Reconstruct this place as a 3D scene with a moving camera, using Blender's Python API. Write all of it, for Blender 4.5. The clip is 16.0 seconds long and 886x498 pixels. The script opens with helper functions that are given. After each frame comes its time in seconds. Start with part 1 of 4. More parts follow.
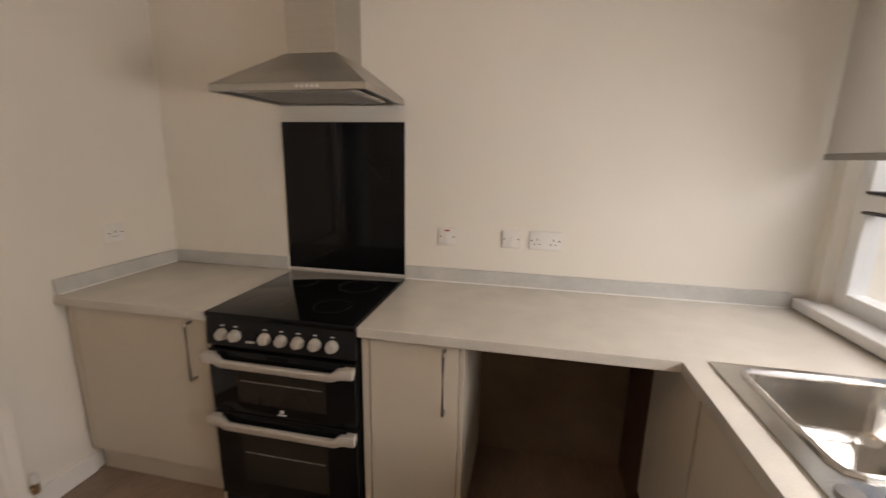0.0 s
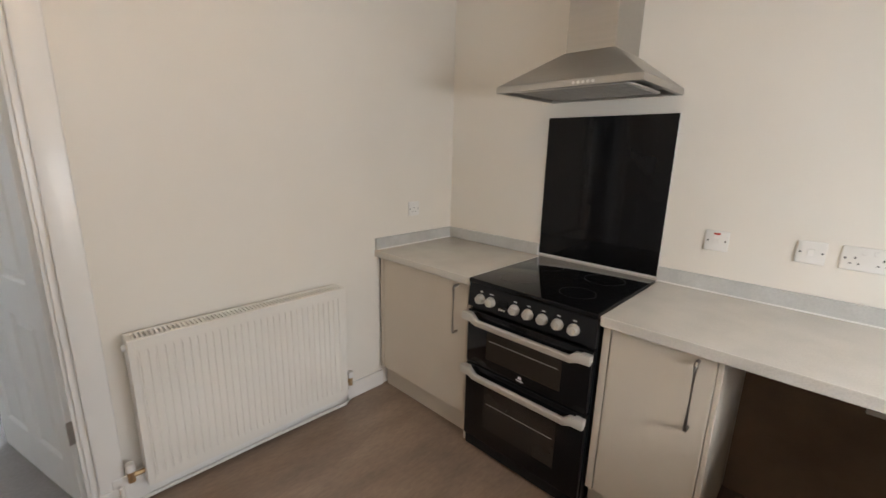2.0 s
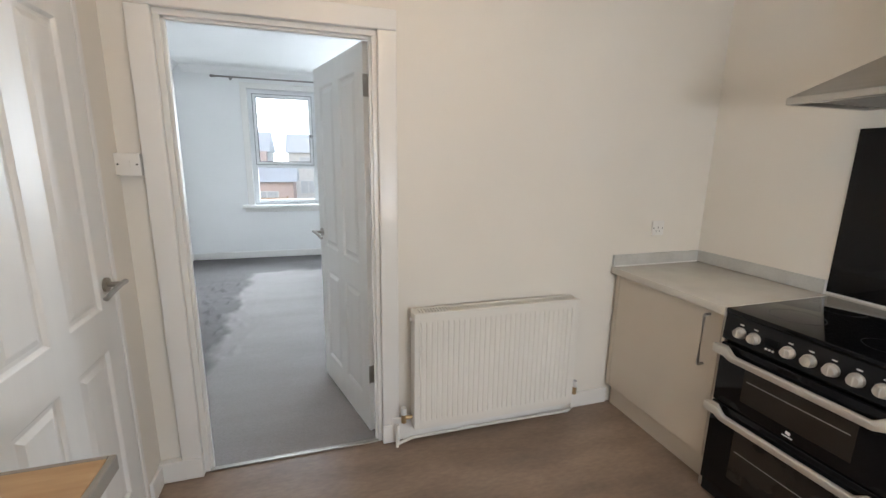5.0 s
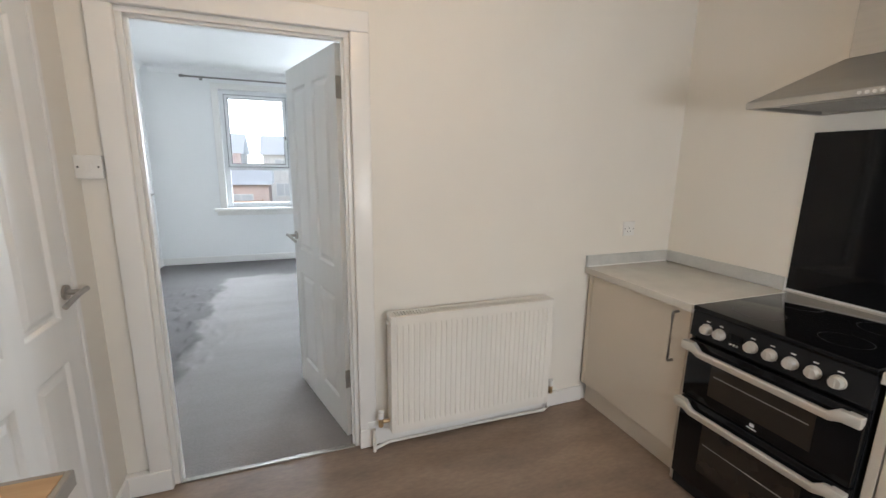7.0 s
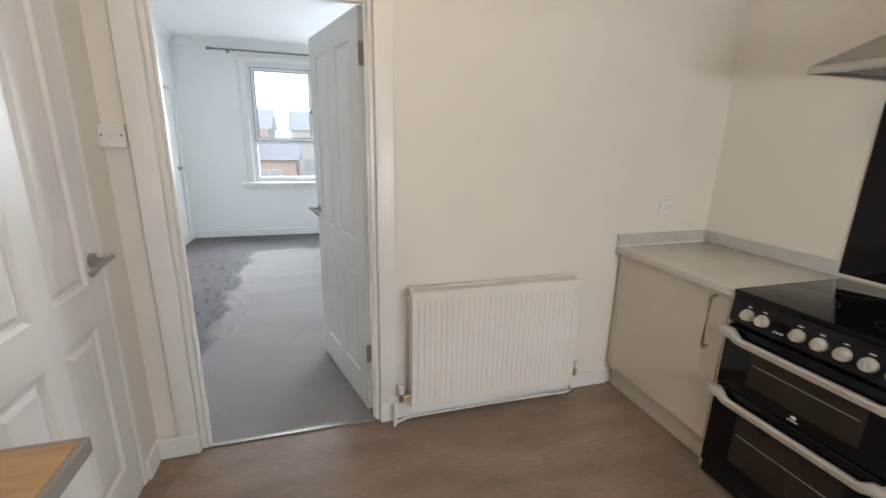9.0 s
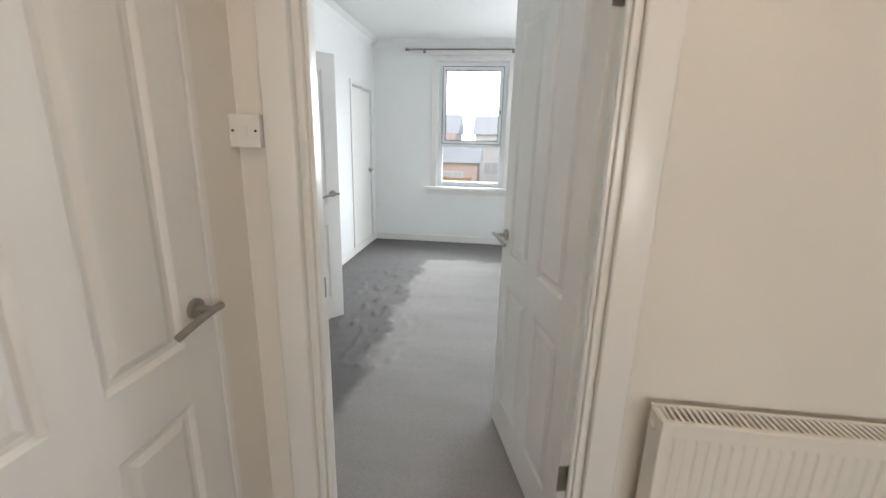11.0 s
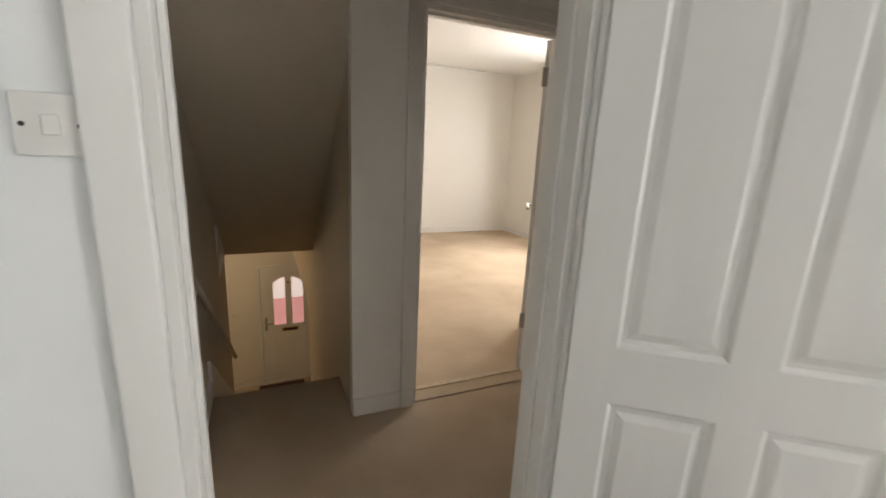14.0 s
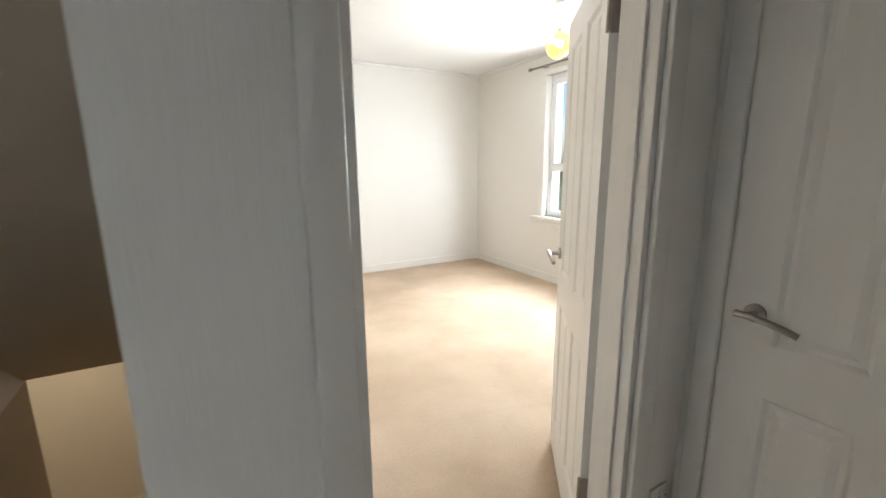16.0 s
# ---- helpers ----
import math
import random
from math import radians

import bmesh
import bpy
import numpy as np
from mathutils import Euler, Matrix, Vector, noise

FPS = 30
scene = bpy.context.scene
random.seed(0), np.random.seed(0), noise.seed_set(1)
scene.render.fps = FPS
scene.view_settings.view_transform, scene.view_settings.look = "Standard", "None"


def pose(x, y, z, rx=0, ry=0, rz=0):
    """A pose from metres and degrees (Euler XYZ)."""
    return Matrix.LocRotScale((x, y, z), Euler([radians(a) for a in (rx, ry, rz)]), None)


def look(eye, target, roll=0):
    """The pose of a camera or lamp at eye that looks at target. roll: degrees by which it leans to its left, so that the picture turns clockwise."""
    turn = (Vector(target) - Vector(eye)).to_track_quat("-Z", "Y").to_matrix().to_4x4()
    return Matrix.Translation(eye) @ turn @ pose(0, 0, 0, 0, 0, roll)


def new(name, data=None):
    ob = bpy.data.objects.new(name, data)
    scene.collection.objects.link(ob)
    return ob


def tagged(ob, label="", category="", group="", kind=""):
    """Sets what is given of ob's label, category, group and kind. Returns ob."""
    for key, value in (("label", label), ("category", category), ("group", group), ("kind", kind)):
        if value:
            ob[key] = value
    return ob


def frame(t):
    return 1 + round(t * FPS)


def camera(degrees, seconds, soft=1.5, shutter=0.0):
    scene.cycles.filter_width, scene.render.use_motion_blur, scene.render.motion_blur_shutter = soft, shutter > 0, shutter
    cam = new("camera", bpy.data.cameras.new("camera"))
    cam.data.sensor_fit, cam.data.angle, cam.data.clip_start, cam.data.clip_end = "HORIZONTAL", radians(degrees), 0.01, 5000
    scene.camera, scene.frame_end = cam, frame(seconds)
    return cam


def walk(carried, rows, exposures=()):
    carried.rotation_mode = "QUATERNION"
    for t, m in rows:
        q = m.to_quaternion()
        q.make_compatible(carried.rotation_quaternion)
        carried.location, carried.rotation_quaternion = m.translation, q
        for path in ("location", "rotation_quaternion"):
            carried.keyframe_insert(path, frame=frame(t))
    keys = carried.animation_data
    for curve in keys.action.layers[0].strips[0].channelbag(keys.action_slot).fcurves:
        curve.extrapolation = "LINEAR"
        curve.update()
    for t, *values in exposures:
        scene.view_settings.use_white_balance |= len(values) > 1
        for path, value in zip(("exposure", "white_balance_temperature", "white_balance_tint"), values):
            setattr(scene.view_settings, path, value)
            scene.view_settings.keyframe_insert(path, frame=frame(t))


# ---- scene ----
cam = camera(93.8, 16.0, soft=1.5, shutter=0.3)
PATH = [
    (0, (-0.375, -0.036, 1.477), (-0.762, 1.879, 1.047), 1.1),
    (0.5, (-0.389, -0.075, 1.48), (-1.231, 1.683, 1.031), 1.0),
    (1, (-0.387, -0.11, 1.465), (-1.453, 1.518, 1.002), 1.0),
    (1.5, (-0.379, -0.138, 1.468), (-1.586, 1.388, 1.005), 1.2),
    (2, (-0.385, -0.162, 1.449), (-1.733, 1.243, 0.991), 1.4),
    (2.5, (-0.372, -0.19, 1.445), (-1.868, 1.053, 0.978), 1.3),
    (3, (-0.334, -0.225, 1.418), (-1.988, 0.812, 0.984), 1.2),
    (3.5, (-0.349, -0.295, 1.459), (-2.089, 0.581, 1.009), 1.0),
    (4, (-0.345, -0.337, 1.467), (-2.165, 0.367, 1.024), 1.0),
    (4.2, (-0.333, -0.357, 1.465), (-2.177, 0.282, 1.029), 1.0),
    (6.3, (-0.338, -0.398, 1.468), (-2.215, 0.163, 1.064), 0.9),
    (6.5, (-0.334, -0.391, 1.468), (-2.202, 0.202, 1.065), 0.9),
    (7, (-0.328, -0.372, 1.467), (-2.167, 0.303, 1.067), 0.9),
    (7.5, (-0.318, -0.344, 1.468), (-2.134, 0.388, 1.063), 0.9),
    (8, (-0.31, -0.328, 1.465), (-2.119, 0.413, 1.043), 0.9),
    (8.5, (-0.328, -0.342, 1.465), (-2.155, 0.334, 1.01), 1.1),
    (9, (-0.383, -0.349, 1.443), (-2.235, 0.209, 0.937), 1.2),
    (9.5, (-0.512, -0.37, 1.424), (-2.407, -0.053, 0.867), 1.7),
    (9.7, (-0.563, -0.383, 1.431), (-2.471, -0.178, 0.865), 1.5),
    (12, (-1.919, -0.47, 1.421), (-3.802, -0.971, 0.969), 1.6),
    (12.5, (-2.275, -0.607, 1.429), (-4.071, -1.366, 0.981), 1.4),
    (13, (-2.558, -0.788, 1.397), (-4.072, -2.02, 0.96), 2.7),
    (13.5, (-2.782, -1.017, 1.382), (-3.858, -2.638, 0.919), 3.4),
    (14, (-2.948, -1.348, 1.38), (-3.734, -3.129, 0.919), 2.7),
    (14.5, (-3.108, -1.667, 1.39), (-3.648, -3.552, 0.997), 0.6),
    (15, (-3.229, -1.932, 1.442), (-3.705, -3.831, 1.036), -0.1),
    (15.6, (-3.351, -2.376, 1.424), (-4.159, -4.164, 1.039), -0.5),
    (16, (-3.451, -2.594, 1.413), (-4.413, -4.303, 1.02), -0.5),
]
EXPOSURES = [(0.0, -0.55, 6800, 15), (0.5, -0.3, 6350, 11), (1.5, -0.12, 6100, 10), (3.5, 0.0, 5900, 8), (9.0, 0.0, 5950, 8), (12.0, -0.25, 6450, 9), (13.0, -0.4, 6550, 9), (13.5, -0.35, 6850, 11), (14.0, -0.2, 6850, 11), (14.5, 0.1, 6600, 10), (15.0, 0.35, 6200, 8), (16.0, 0.3, 5900, 7)]
walk(cam, [(t, look(eye, target, roll)) for t, eye, target, roll in PATH], EXPOSURES)

# ---- light: an overcast day through the windows, and the lamps that are on ----
world = bpy.data.worlds.new("overcast_sky")
scene.world = world
world.use_nodes = True
wn = world.node_tree.nodes
sky = wn.new("ShaderNodeTexSky")
sky.sky_type = "NISHITA"
sky.sun_disc = False
sky.sun_elevation = radians(30)
sky.sun_rotation = radians(101)
sky.air_density, sky.dust_density, sky.ozone_density = 1.0, 1.5, 1.0
world.node_tree.links.new(sky.outputs[0], wn["Background"].inputs[0])
wn["Background"].inputs[1].default_value = 0.15

sun = new("sun", bpy.data.lights.new("sun", "SUN"))
sun.data.energy, sun.data.angle, sun.data.color = 1.1, radians(40), (1.0, 0.96, 0.9)
sun.matrix_world = look((40, -8, 24), (0, 0, 0))


def window_light(name, m, width, height, energy, colour=(0.965, 0.985, 1.0)):
    """The bright sky above and outside a window, shining in through its opening."""
    lamp = new(name, bpy.data.lights.new(name, "AREA"))
    lamp.data.shape, lamp.data.size, lamp.data.size_y = "RECTANGLE", width, height
    lamp.data.energy, lamp.data.color = energy, colour
    lamp.matrix_world = m
    return lamp


window_light("sky_light", look((-9.0, 0.5, 3.9), (-7.0, 0.3, 1.6)), 2.6, 2.2, 720, (0.94, 0.98, 1.0))
low_sky = window_light("sky_light", look((-10.2, -0.1, 3.95), (-3.6, -0.7, 0.9)), 3.2, 1.5, 150, (0.95, 0.98, 1.0))
low_sky.data.spread = radians(90)
window_light("sky_light", look((-7.06, 1.22, 1.60), (-5, 1.05, 1.5)), 0.50, 1.3, 105, (0.94, 0.98, 1.0))
window_light("sky_light", look((-7.06, -5.50, 1.62), (-5, -5.2, 1.5)), 1.0, 1.3, 84, (1.0, 0.985, 0.965))
window_light("sky_light", look((-9.0, -5.7, 3.9), (-7.0, -5.7, 1.6)), 2.6, 2.2, 440, (1.0, 0.985, 0.965))
window_light("sky_light", look((0.836, 0.45, 1.34), (-1.2, 0.30, 1.28)), 1.4, 0.27, 27, (1.0, 0.985, 0.97))
window_light("sky_light", look((2.9, 0.7, 3.1), (0.8, 0.6, 1.2)), 4.0, 2.2, 205, (1.0, 0.985, 0.97))
window_light("daylit_blind", look((0.735, 0.42, 1.84), (-1.2, 0.42, 1.70)), 1.3, 0.6, 3, (1.0, 0.975, 0.94))


def lamp_light(name, place, energy, colour, size):
    lamp = new(name, bpy.data.lights.new(name, "POINT"))
    lamp.data.energy, lamp.data.color, lamp.data.shadow_soft_size = energy, colour, size
    lamp.location = place
    return lamp


# ---- materials ----
def mat(name, colour, rough=0.5, metal=0.0, second=None, scale=6.0, amount=0.35, bump=0.0, bump_scale=80.0,
        stretch=(1, 1, 1), detail=5.0, coat=0.0, fine=0.0, fine_scale=200.0):
    """Two colours mixed by broad noise, fine grain on top, and a small relief."""
    m = bpy.data.materials.new(name)
    m.use_nodes = True
    t = m.node_tree
    n, link = t.nodes, t.links.new
    b = n["Principled BSDF"]
    b.inputs["Roughness"].default_value = rough
    b.inputs["Metallic"].default_value = metal
    b.inputs["Coat Weight"].default_value = coat
    tc = n.new("ShaderNodeTexCoord")
    mp = n.new("ShaderNodeMapping")
    mp.inputs["Scale"].default_value = stretch
    link(tc.outputs["Object"], mp.inputs["Vector"])
    second = second or tuple(c * 0.9 for c in colour)
    broad = n.new("ShaderNodeTexNoise")
    broad.inputs["Scale"].default_value, broad.inputs["Detail"].default_value = scale, detail
    link(mp.outputs[0], broad.inputs["Vector"])
    ramp = n.new("ShaderNodeValToRGB")
    ramp.color_ramp.elements[0].position = 0.5 - amount / 2
    ramp.color_ramp.elements[1].position = 0.5 + amount / 2
    ramp.color_ramp.elements[0].color = (*second, 1)
    ramp.color_ramp.elements[1].color = (*colour, 1)
    link(broad.outputs[0], ramp.inputs[0])
    out = ramp.outputs[0]
    if fine:
        g = n.new("ShaderNodeTexNoise")
        g.inputs["Scale"].default_value, g.inputs["Detail"].default_value = fine_scale, 3
        link(mp.outputs[0], g.inputs["Vector"])
        mr = n.new("ShaderNodeMapRange")
        mr.inputs["From Min"].default_value, mr.inputs["From Max"].default_value = 0.3, 0.7
        mr.inputs["To Min"].default_value, mr.inputs["To Max"].default_value = 1 - fine, 1 + fine
        link(g.outputs[0], mr.inputs["Value"])
        mx = n.new("ShaderNodeVectorMath")
        mx.operation = "SCALE"
        link(out, mx.inputs[0])
        link(mr.outputs[0], mx.inputs["Scale"])
        out = mx.outputs[0]
    link(out, b.inputs["Base Color"])
    if bump:
        bn = n.new("ShaderNodeTexNoise")
        bn.inputs["Scale"].default_value, bn.inputs["Detail"].default_value = bump_scale, 4
        link(mp.outputs[0], bn.inputs["Vector"])
        bp = n.new("ShaderNodeBump")
        bp.inputs["Strength"].default_value, bp.inputs["Distance"].default_value = bump, 0.004
        link(bn.outputs[0], bp.inputs["Height"])
        link(bp.outputs[0], b.inputs["Normal"])
    return m


def glow(name, colour, strength):
    m = bpy.data.materials.new(name)
    m.use_nodes = True
    b = m.node_tree.nodes["Principled BSDF"]
    b.inputs["Base Color"].default_value = (*colour, 1)
    b.inputs["Emission Color"].default_value = (*colour, 1)
    b.inputs["Emission Strength"].default_value = strength
    return m


def glass(name, tint=(1, 1, 1), rough=0.0, through_share=0.9):
    m = bpy.data.materials.new(name)
    m.use_nodes = True
    t = m.node_tree
    t.nodes.remove(t.nodes["Principled BSDF"])
    a, g, mix = (t.nodes.new(k) for k in ("ShaderNodeBsdfTransparent", "ShaderNodeBsdfGlossy", "ShaderNodeMixShader"))
    a.inputs[0].default_value = (*tint, 1)
    g.inputs["Roughness"].default_value = rough
    mix.inputs[0].default_value = 1 - through_share
    t.links.new(a.outputs[0], mix.inputs[1])
    t.links.new(g.outputs[0], mix.inputs[2])
    t.links.new(mix.outputs[0], t.nodes["Material Output"].inputs[0])
    return m


M_KWALL = mat("kitchen_paint", (0.80, 0.765, 0.70), 0.55, second=(0.765, 0.725, 0.655), scale=1.3, bump=0.10, bump_scale=160)
M_LWALL = mat("white_paint", (0.86, 0.865, 0.86), 0.55, second=(0.835, 0.84, 0.835), scale=1.2, bump=0.08, bump_scale=140)
M_BWALL = mat("bedroom_paint", (0.83, 0.815, 0.78), 0.6, second=(0.805, 0.79, 0.755), scale=1.1, bump=0.08, bump_scale=140)
M_PILLAR = mat("combed_wallpaper", (0.87, 0.855, 0.82), 0.5, second=(0.84, 0.825, 0.79), scale=16, bump=0.35, bump_scale=34, stretch=(9, 9, 0.35))
# off-white stairwell paint, tanned and darkened to carry the stairwell's dimness
M_STAIR = mat("shade_dulled_stair_paint", (0.62, 0.545, 0.44), 0.6, second=(0.58, 0.505, 0.40), scale=1.2, bump=0.1, bump_scale=140)
M_CEIL = mat("ceiling_paint", (0.87, 0.87, 0.86), 0.7, second=(0.85, 0.85, 0.84), scale=1.5, bump=0.06, bump_scale=120)
M_GLOSS = mat("white_gloss_paint", (0.83, 0.815, 0.785), 0.28, second=(0.80, 0.785, 0.755), scale=3, bump=0.05, bump_scale=60)
M_DOOR = mat("door_paint", (0.82, 0.81, 0.785), 0.42, second=(0.80, 0.79, 0.765), scale=4, bump=0.05, bump_scale=60, stretch=(6, 6, 0.5))
M_CREAM = mat("cream_cabinet_board", (0.63, 0.56, 0.465), 0.38, second=(0.60, 0.53, 0.435), scale=2, bump=0.02)
M_WORKTOP = mat("speckled_worktop_laminate", (0.62, 0.585, 0.52), 0.24, second=(0.54, 0.51, 0.455), scale=7, amount=0.5, fine=0.07, fine_scale=240)
M_UPSTAND = mat("grey_upstand_laminate", (0.57, 0.565, 0.54), 0.3, second=(0.47, 0.47, 0.45), scale=11, amount=0.5, fine=0.06, fine_scale=200)
M_BLACK = mat("black_enamel", (0.012, 0.012, 0.013), 0.22, second=(0.016, 0.016, 0.017), scale=5)
M_BGLASS = mat("black_glass", (0.004, 0.004, 0.0045), 0.06, second=(0.006, 0.006, 0.0065), scale=3)
for m_ in (M_BGLASS, M_BLACK):
    m_.node_tree.nodes["Principled BSDF"].inputs["Specular IOR Level"].default_value = 0.22
M_RING = mat("faint_burner_marking", (0.035, 0.035, 0.035), 0.3)
M_OVENGLASS = mat("oven_door_window", (0.026, 0.021, 0.016), 0.09, second=(0.017, 0.014, 0.011), scale=4)
M_STEEL = mat("brushed_steel", (0.52, 0.50, 0.47), 0.34, 1.0, second=(0.49, 0.475, 0.445), scale=5, stretch=(1, 14, 14), bump=0.02, bump_scale=90)
M_SINK = mat("polished_sink_steel", (0.66, 0.64, 0.61), 0.2, 1.0, second=(0.58, 0.56, 0.53), scale=9, bump=0.01)
M_CHROME = mat("satin_nickel", (0.44, 0.41, 0.375), 0.32, 1.0, second=(0.38, 0.355, 0.325), scale=30)
M_SILVER = mat("silver_plastic", (0.60, 0.56, 0.50), 0.33, 0.35, second=(0.55, 0.52, 0.46), scale=20)
M_PLASTIC = mat("white_plastic", (0.80, 0.785, 0.755), 0.3, second=(0.77, 0.755, 0.72), scale=12)
M_SLOT = mat("dark_slot", (0.03, 0.028, 0.026), 0.6)
M_RED = mat("red_neon_rocker", (0.45, 0.05, 0.03), 0.3)
M_RAD = mat("radiator_enamel", (0.82, 0.79, 0.73), 0.3, second=(0.79, 0.76, 0.70), scale=3, bump=0.02)
M_COPPER = mat("brass_fitting", (0.50, 0.36, 0.20), 0.35, 0.9, scale=30)
M_VINYL = mat("brown_vinyl_floor", (0.30, 0.215, 0.155), 0.34, second=(0.185, 0.132, 0.096), scale=2.6, amount=0.42, stretch=(2.6, 0.9, 1), bump=0.05, bump_scale=45, fine=0.10, fine_scale=26)
M_GREYCARPET = mat("worn_grey_carpet", (0.255, 0.236, 0.231), 0.95, second=(0.20, 0.188, 0.183), scale=1.6, amount=0.6, stretch=(2.8, 0.8, 1), detail=9, bump=0.8, bump_scale=130, fine=0.13, fine_scale=120)
M_BEIGE = mat("beige_carpet", (0.60, 0.475, 0.35), 0.95, second=(0.46, 0.35, 0.245), scale=1.5, amount=0.3, bump=0.7, bump_scale=170, fine=0.09, fine_scale=220)
M_WOOD = mat("pale_oak_laminate", (0.50, 0.33, 0.17), 0.4, second=(0.40, 0.25, 0.12), scale=6, stretch=(9, 1.2, 1), bump=0.03)
M_EDGE = mat("grey_edging", (0.30, 0.285, 0.26), 0.45)
M_UPVC = mat("white_upvc", (0.84, 0.85, 0.855), 0.28, second=(0.81, 0.82, 0.825), scale=4)
M_GASKET = mat("black_gasket", (0.05, 0.05, 0.05), 0.6)
M_GLASS = glass("window_glass", through_share=0.94)
M_FROST = mat("pinkish_frosted_glass", (0.75, 0.55, 0.53), 0.4)
M_BLIND = mat("white_blind_cloth", (0.74, 0.72, 0.69), 0.8, second=(0.72, 0.70, 0.67), scale=2, bump=0.1, bump_scale=300)
bb = M_BLIND.node_tree.nodes["Principled BSDF"]
bb.inputs["Transmission Weight"].default_value = 0.35
bb.inputs["Roughness"].default_value = 1.0
M_RUST = mat("dark_grey_rod", (0.28, 0.26, 0.25), 0.35, 0.8, scale=20)
M_MAT = mat("brown_coir_mat", (0.085, 0.045, 0.03), 0.95, second=(0.06, 0.03, 0.02), scale=20, bump=0.8, bump_scale=200)
M_BRASS = mat("brass", (0.58, 0.43, 0.20), 0.3, 1.0, scale=20)
M_STRIP = mat("worn_gilt_strip", (0.60, 0.50, 0.36), 0.45, 0.3, second=(0.50, 0.40, 0.27), scale=25)
M_TILE = mat("white_sill_tile", (0.80, 0.79, 0.77), 0.15, second=(0.77, 0.76, 0.74), scale=5)
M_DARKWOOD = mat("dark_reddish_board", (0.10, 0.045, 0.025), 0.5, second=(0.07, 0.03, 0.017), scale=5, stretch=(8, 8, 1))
# far house colours, lightened to include the haze and glare outside
M_ROUGHCAST = mat("pale_roughcast", (0.82, 0.81, 0.80), 0.9, second=(0.77, 0.76, 0.75), scale=3, bump=0.4)
M_BRICK = mat("haze_paled_red_roughcast", (0.74, 0.60, 0.56), 0.9, second=(0.70, 0.55, 0.51), scale=5)
M_SLATE = mat("haze_paled_roof_slate", (0.66, 0.685, 0.71), 0.8, second=(0.61, 0.63, 0.66), scale=7)
M_GRASS = mat("lawn_grass", (0.10, 0.14, 0.05), 0.95, second=(0.07, 0.10, 0.035), scale=0.5)
M_FENCE = mat("orange_timber_fence", (0.55, 0.33, 0.15), 0.8, second=(0.46, 0.26, 0.11), scale=5)
M_LEAF = mat("hedge_leaves", (0.055, 0.085, 0.03), 0.8, second=(0.035, 0.06, 0.02), scale=9)
M_SHADE = glow("lit_amber_shade", (0.95, 0.62, 0.16), 1.1)
M_BULB = glow("lit_bulb", (1.0, 0.86, 0.62), 14.0)


# ---- building blocks ----
def box(bm, x0, x1, y0, y1, z0, z1):
    vs = [bm.verts.new((x, y, z)) for x in (x0, x1) for y in (y0, y1) for z in (z0, z1)]
    for f in ((0, 1, 3, 2), (4, 6, 7, 5), (0, 4, 5, 1), (2, 3, 7, 6), (0, 2, 6, 4), (1, 5, 7, 3)):
        bm.faces.new([vs[i] for i in f])
    return bm


def rbox(x0, x1, y0, y1, z0, z1, r=0.003, seg=2):
    bm = box(bmesh.new(), x0, x1, y0, y1, z0, z1)
    bmesh.ops.bevel(bm, geom=bm.edges[:], offset=r, segments=seg, affect="EDGES", profile=0.5)
    return bm


def boxes(*rows):
    bm = bmesh.new()
    for r in rows:
        box(bm, *r)
    return bm


def prism(points, axis, a, b, r=0.0):
    """A flat outline pushed along an axis. points are (x, z) for axis y, (y, z) for axis x, (x, y) for axis z."""
    bm = bmesh.new()

    def place(p, q):
        return {"x": (q, p[0], p[1]), "y": (p[0], q, p[1]), "z": (p[0], p[1], q)}[axis]
    lo = [bm.verts.new(place(p, a)) for p in points]
    hi = [bm.verts.new(place(p, b)) for p in points]
    n = len(points)
    bm.faces.new(lo)
    bm.faces.new(hi)
    for i in range(n):
        bm.faces.new((lo[i], lo[(i + 1) % n], hi[(i + 1) % n], hi[i]))
    bmesh.ops.recalc_face_normals(bm, faces=bm.faces[:])
    if r:
        bmesh.ops.bevel(bm, geom=bm.edges[:], offset=r, segments=2, affect="EDGES", profile=0.5)
    return bm


def cyl(p, q, r, seg=16, r2=None):
    bm = bmesh.new()
    p, q = Vector(p), Vector(q)
    d = q - p
    bmesh.ops.create_cone(bm, cap_ends=True, segments=seg, radius1=r, radius2=r if r2 is None else r2, depth=d.length)
    bm.transform(Matrix.Translation((p + q) / 2) @ d.to_track_quat("Z", "Y").to_matrix().to_4x4())
    return bm


def tube(points, r, seg=10):
    """A bent bar along a line of points."""
    bm = bmesh.new()
    pts = [Vector(p) for p in points]
    rings = []
    for i, p in enumerate(pts):
        d = (pts[min(i + 1, len(pts) - 1)] - pts[max(i - 1, 0)]).normalized()
        m = Matrix.Translation(p) @ d.to_track_quat("Z", "Y").to_matrix().to_4x4()
        rings.append([bm.verts.new(m @ Vector((r * math.cos(a), r * math.sin(a), 0))) for a in (math.tau * k / seg for k in range(seg))])
    for a, b in zip(rings, rings[1:]):
        for k in range(seg):
            bm.faces.new((a[k], a[(k + 1) % seg], b[(k + 1) % seg], b[k]))
    bm.faces.new(rings[0])
    bm.faces.new(rings[-1])
    bmesh.ops.recalc_face_normals(bm, faces=bm.faces[:])
    return bm


def ball(c, r, sx=1, sy=1, sz=1, sub=3):
    bm = bmesh.new()
    bmesh.ops.create_icosphere(bm, subdivisions=sub, radius=r)
    bm.transform(Matrix.Translation(c) @ Matrix.Diagonal((sx, sy, sz, 1)))
    return bm


def join(*bms):
    out = bmesh.new()
    for b in bms:
        me = bpy.data.meshes.new("tmp")
        b.to_mesh(me)
        out.from_mesh(me)
        b.free()
        bpy.data.meshes.remove(me)
    return out


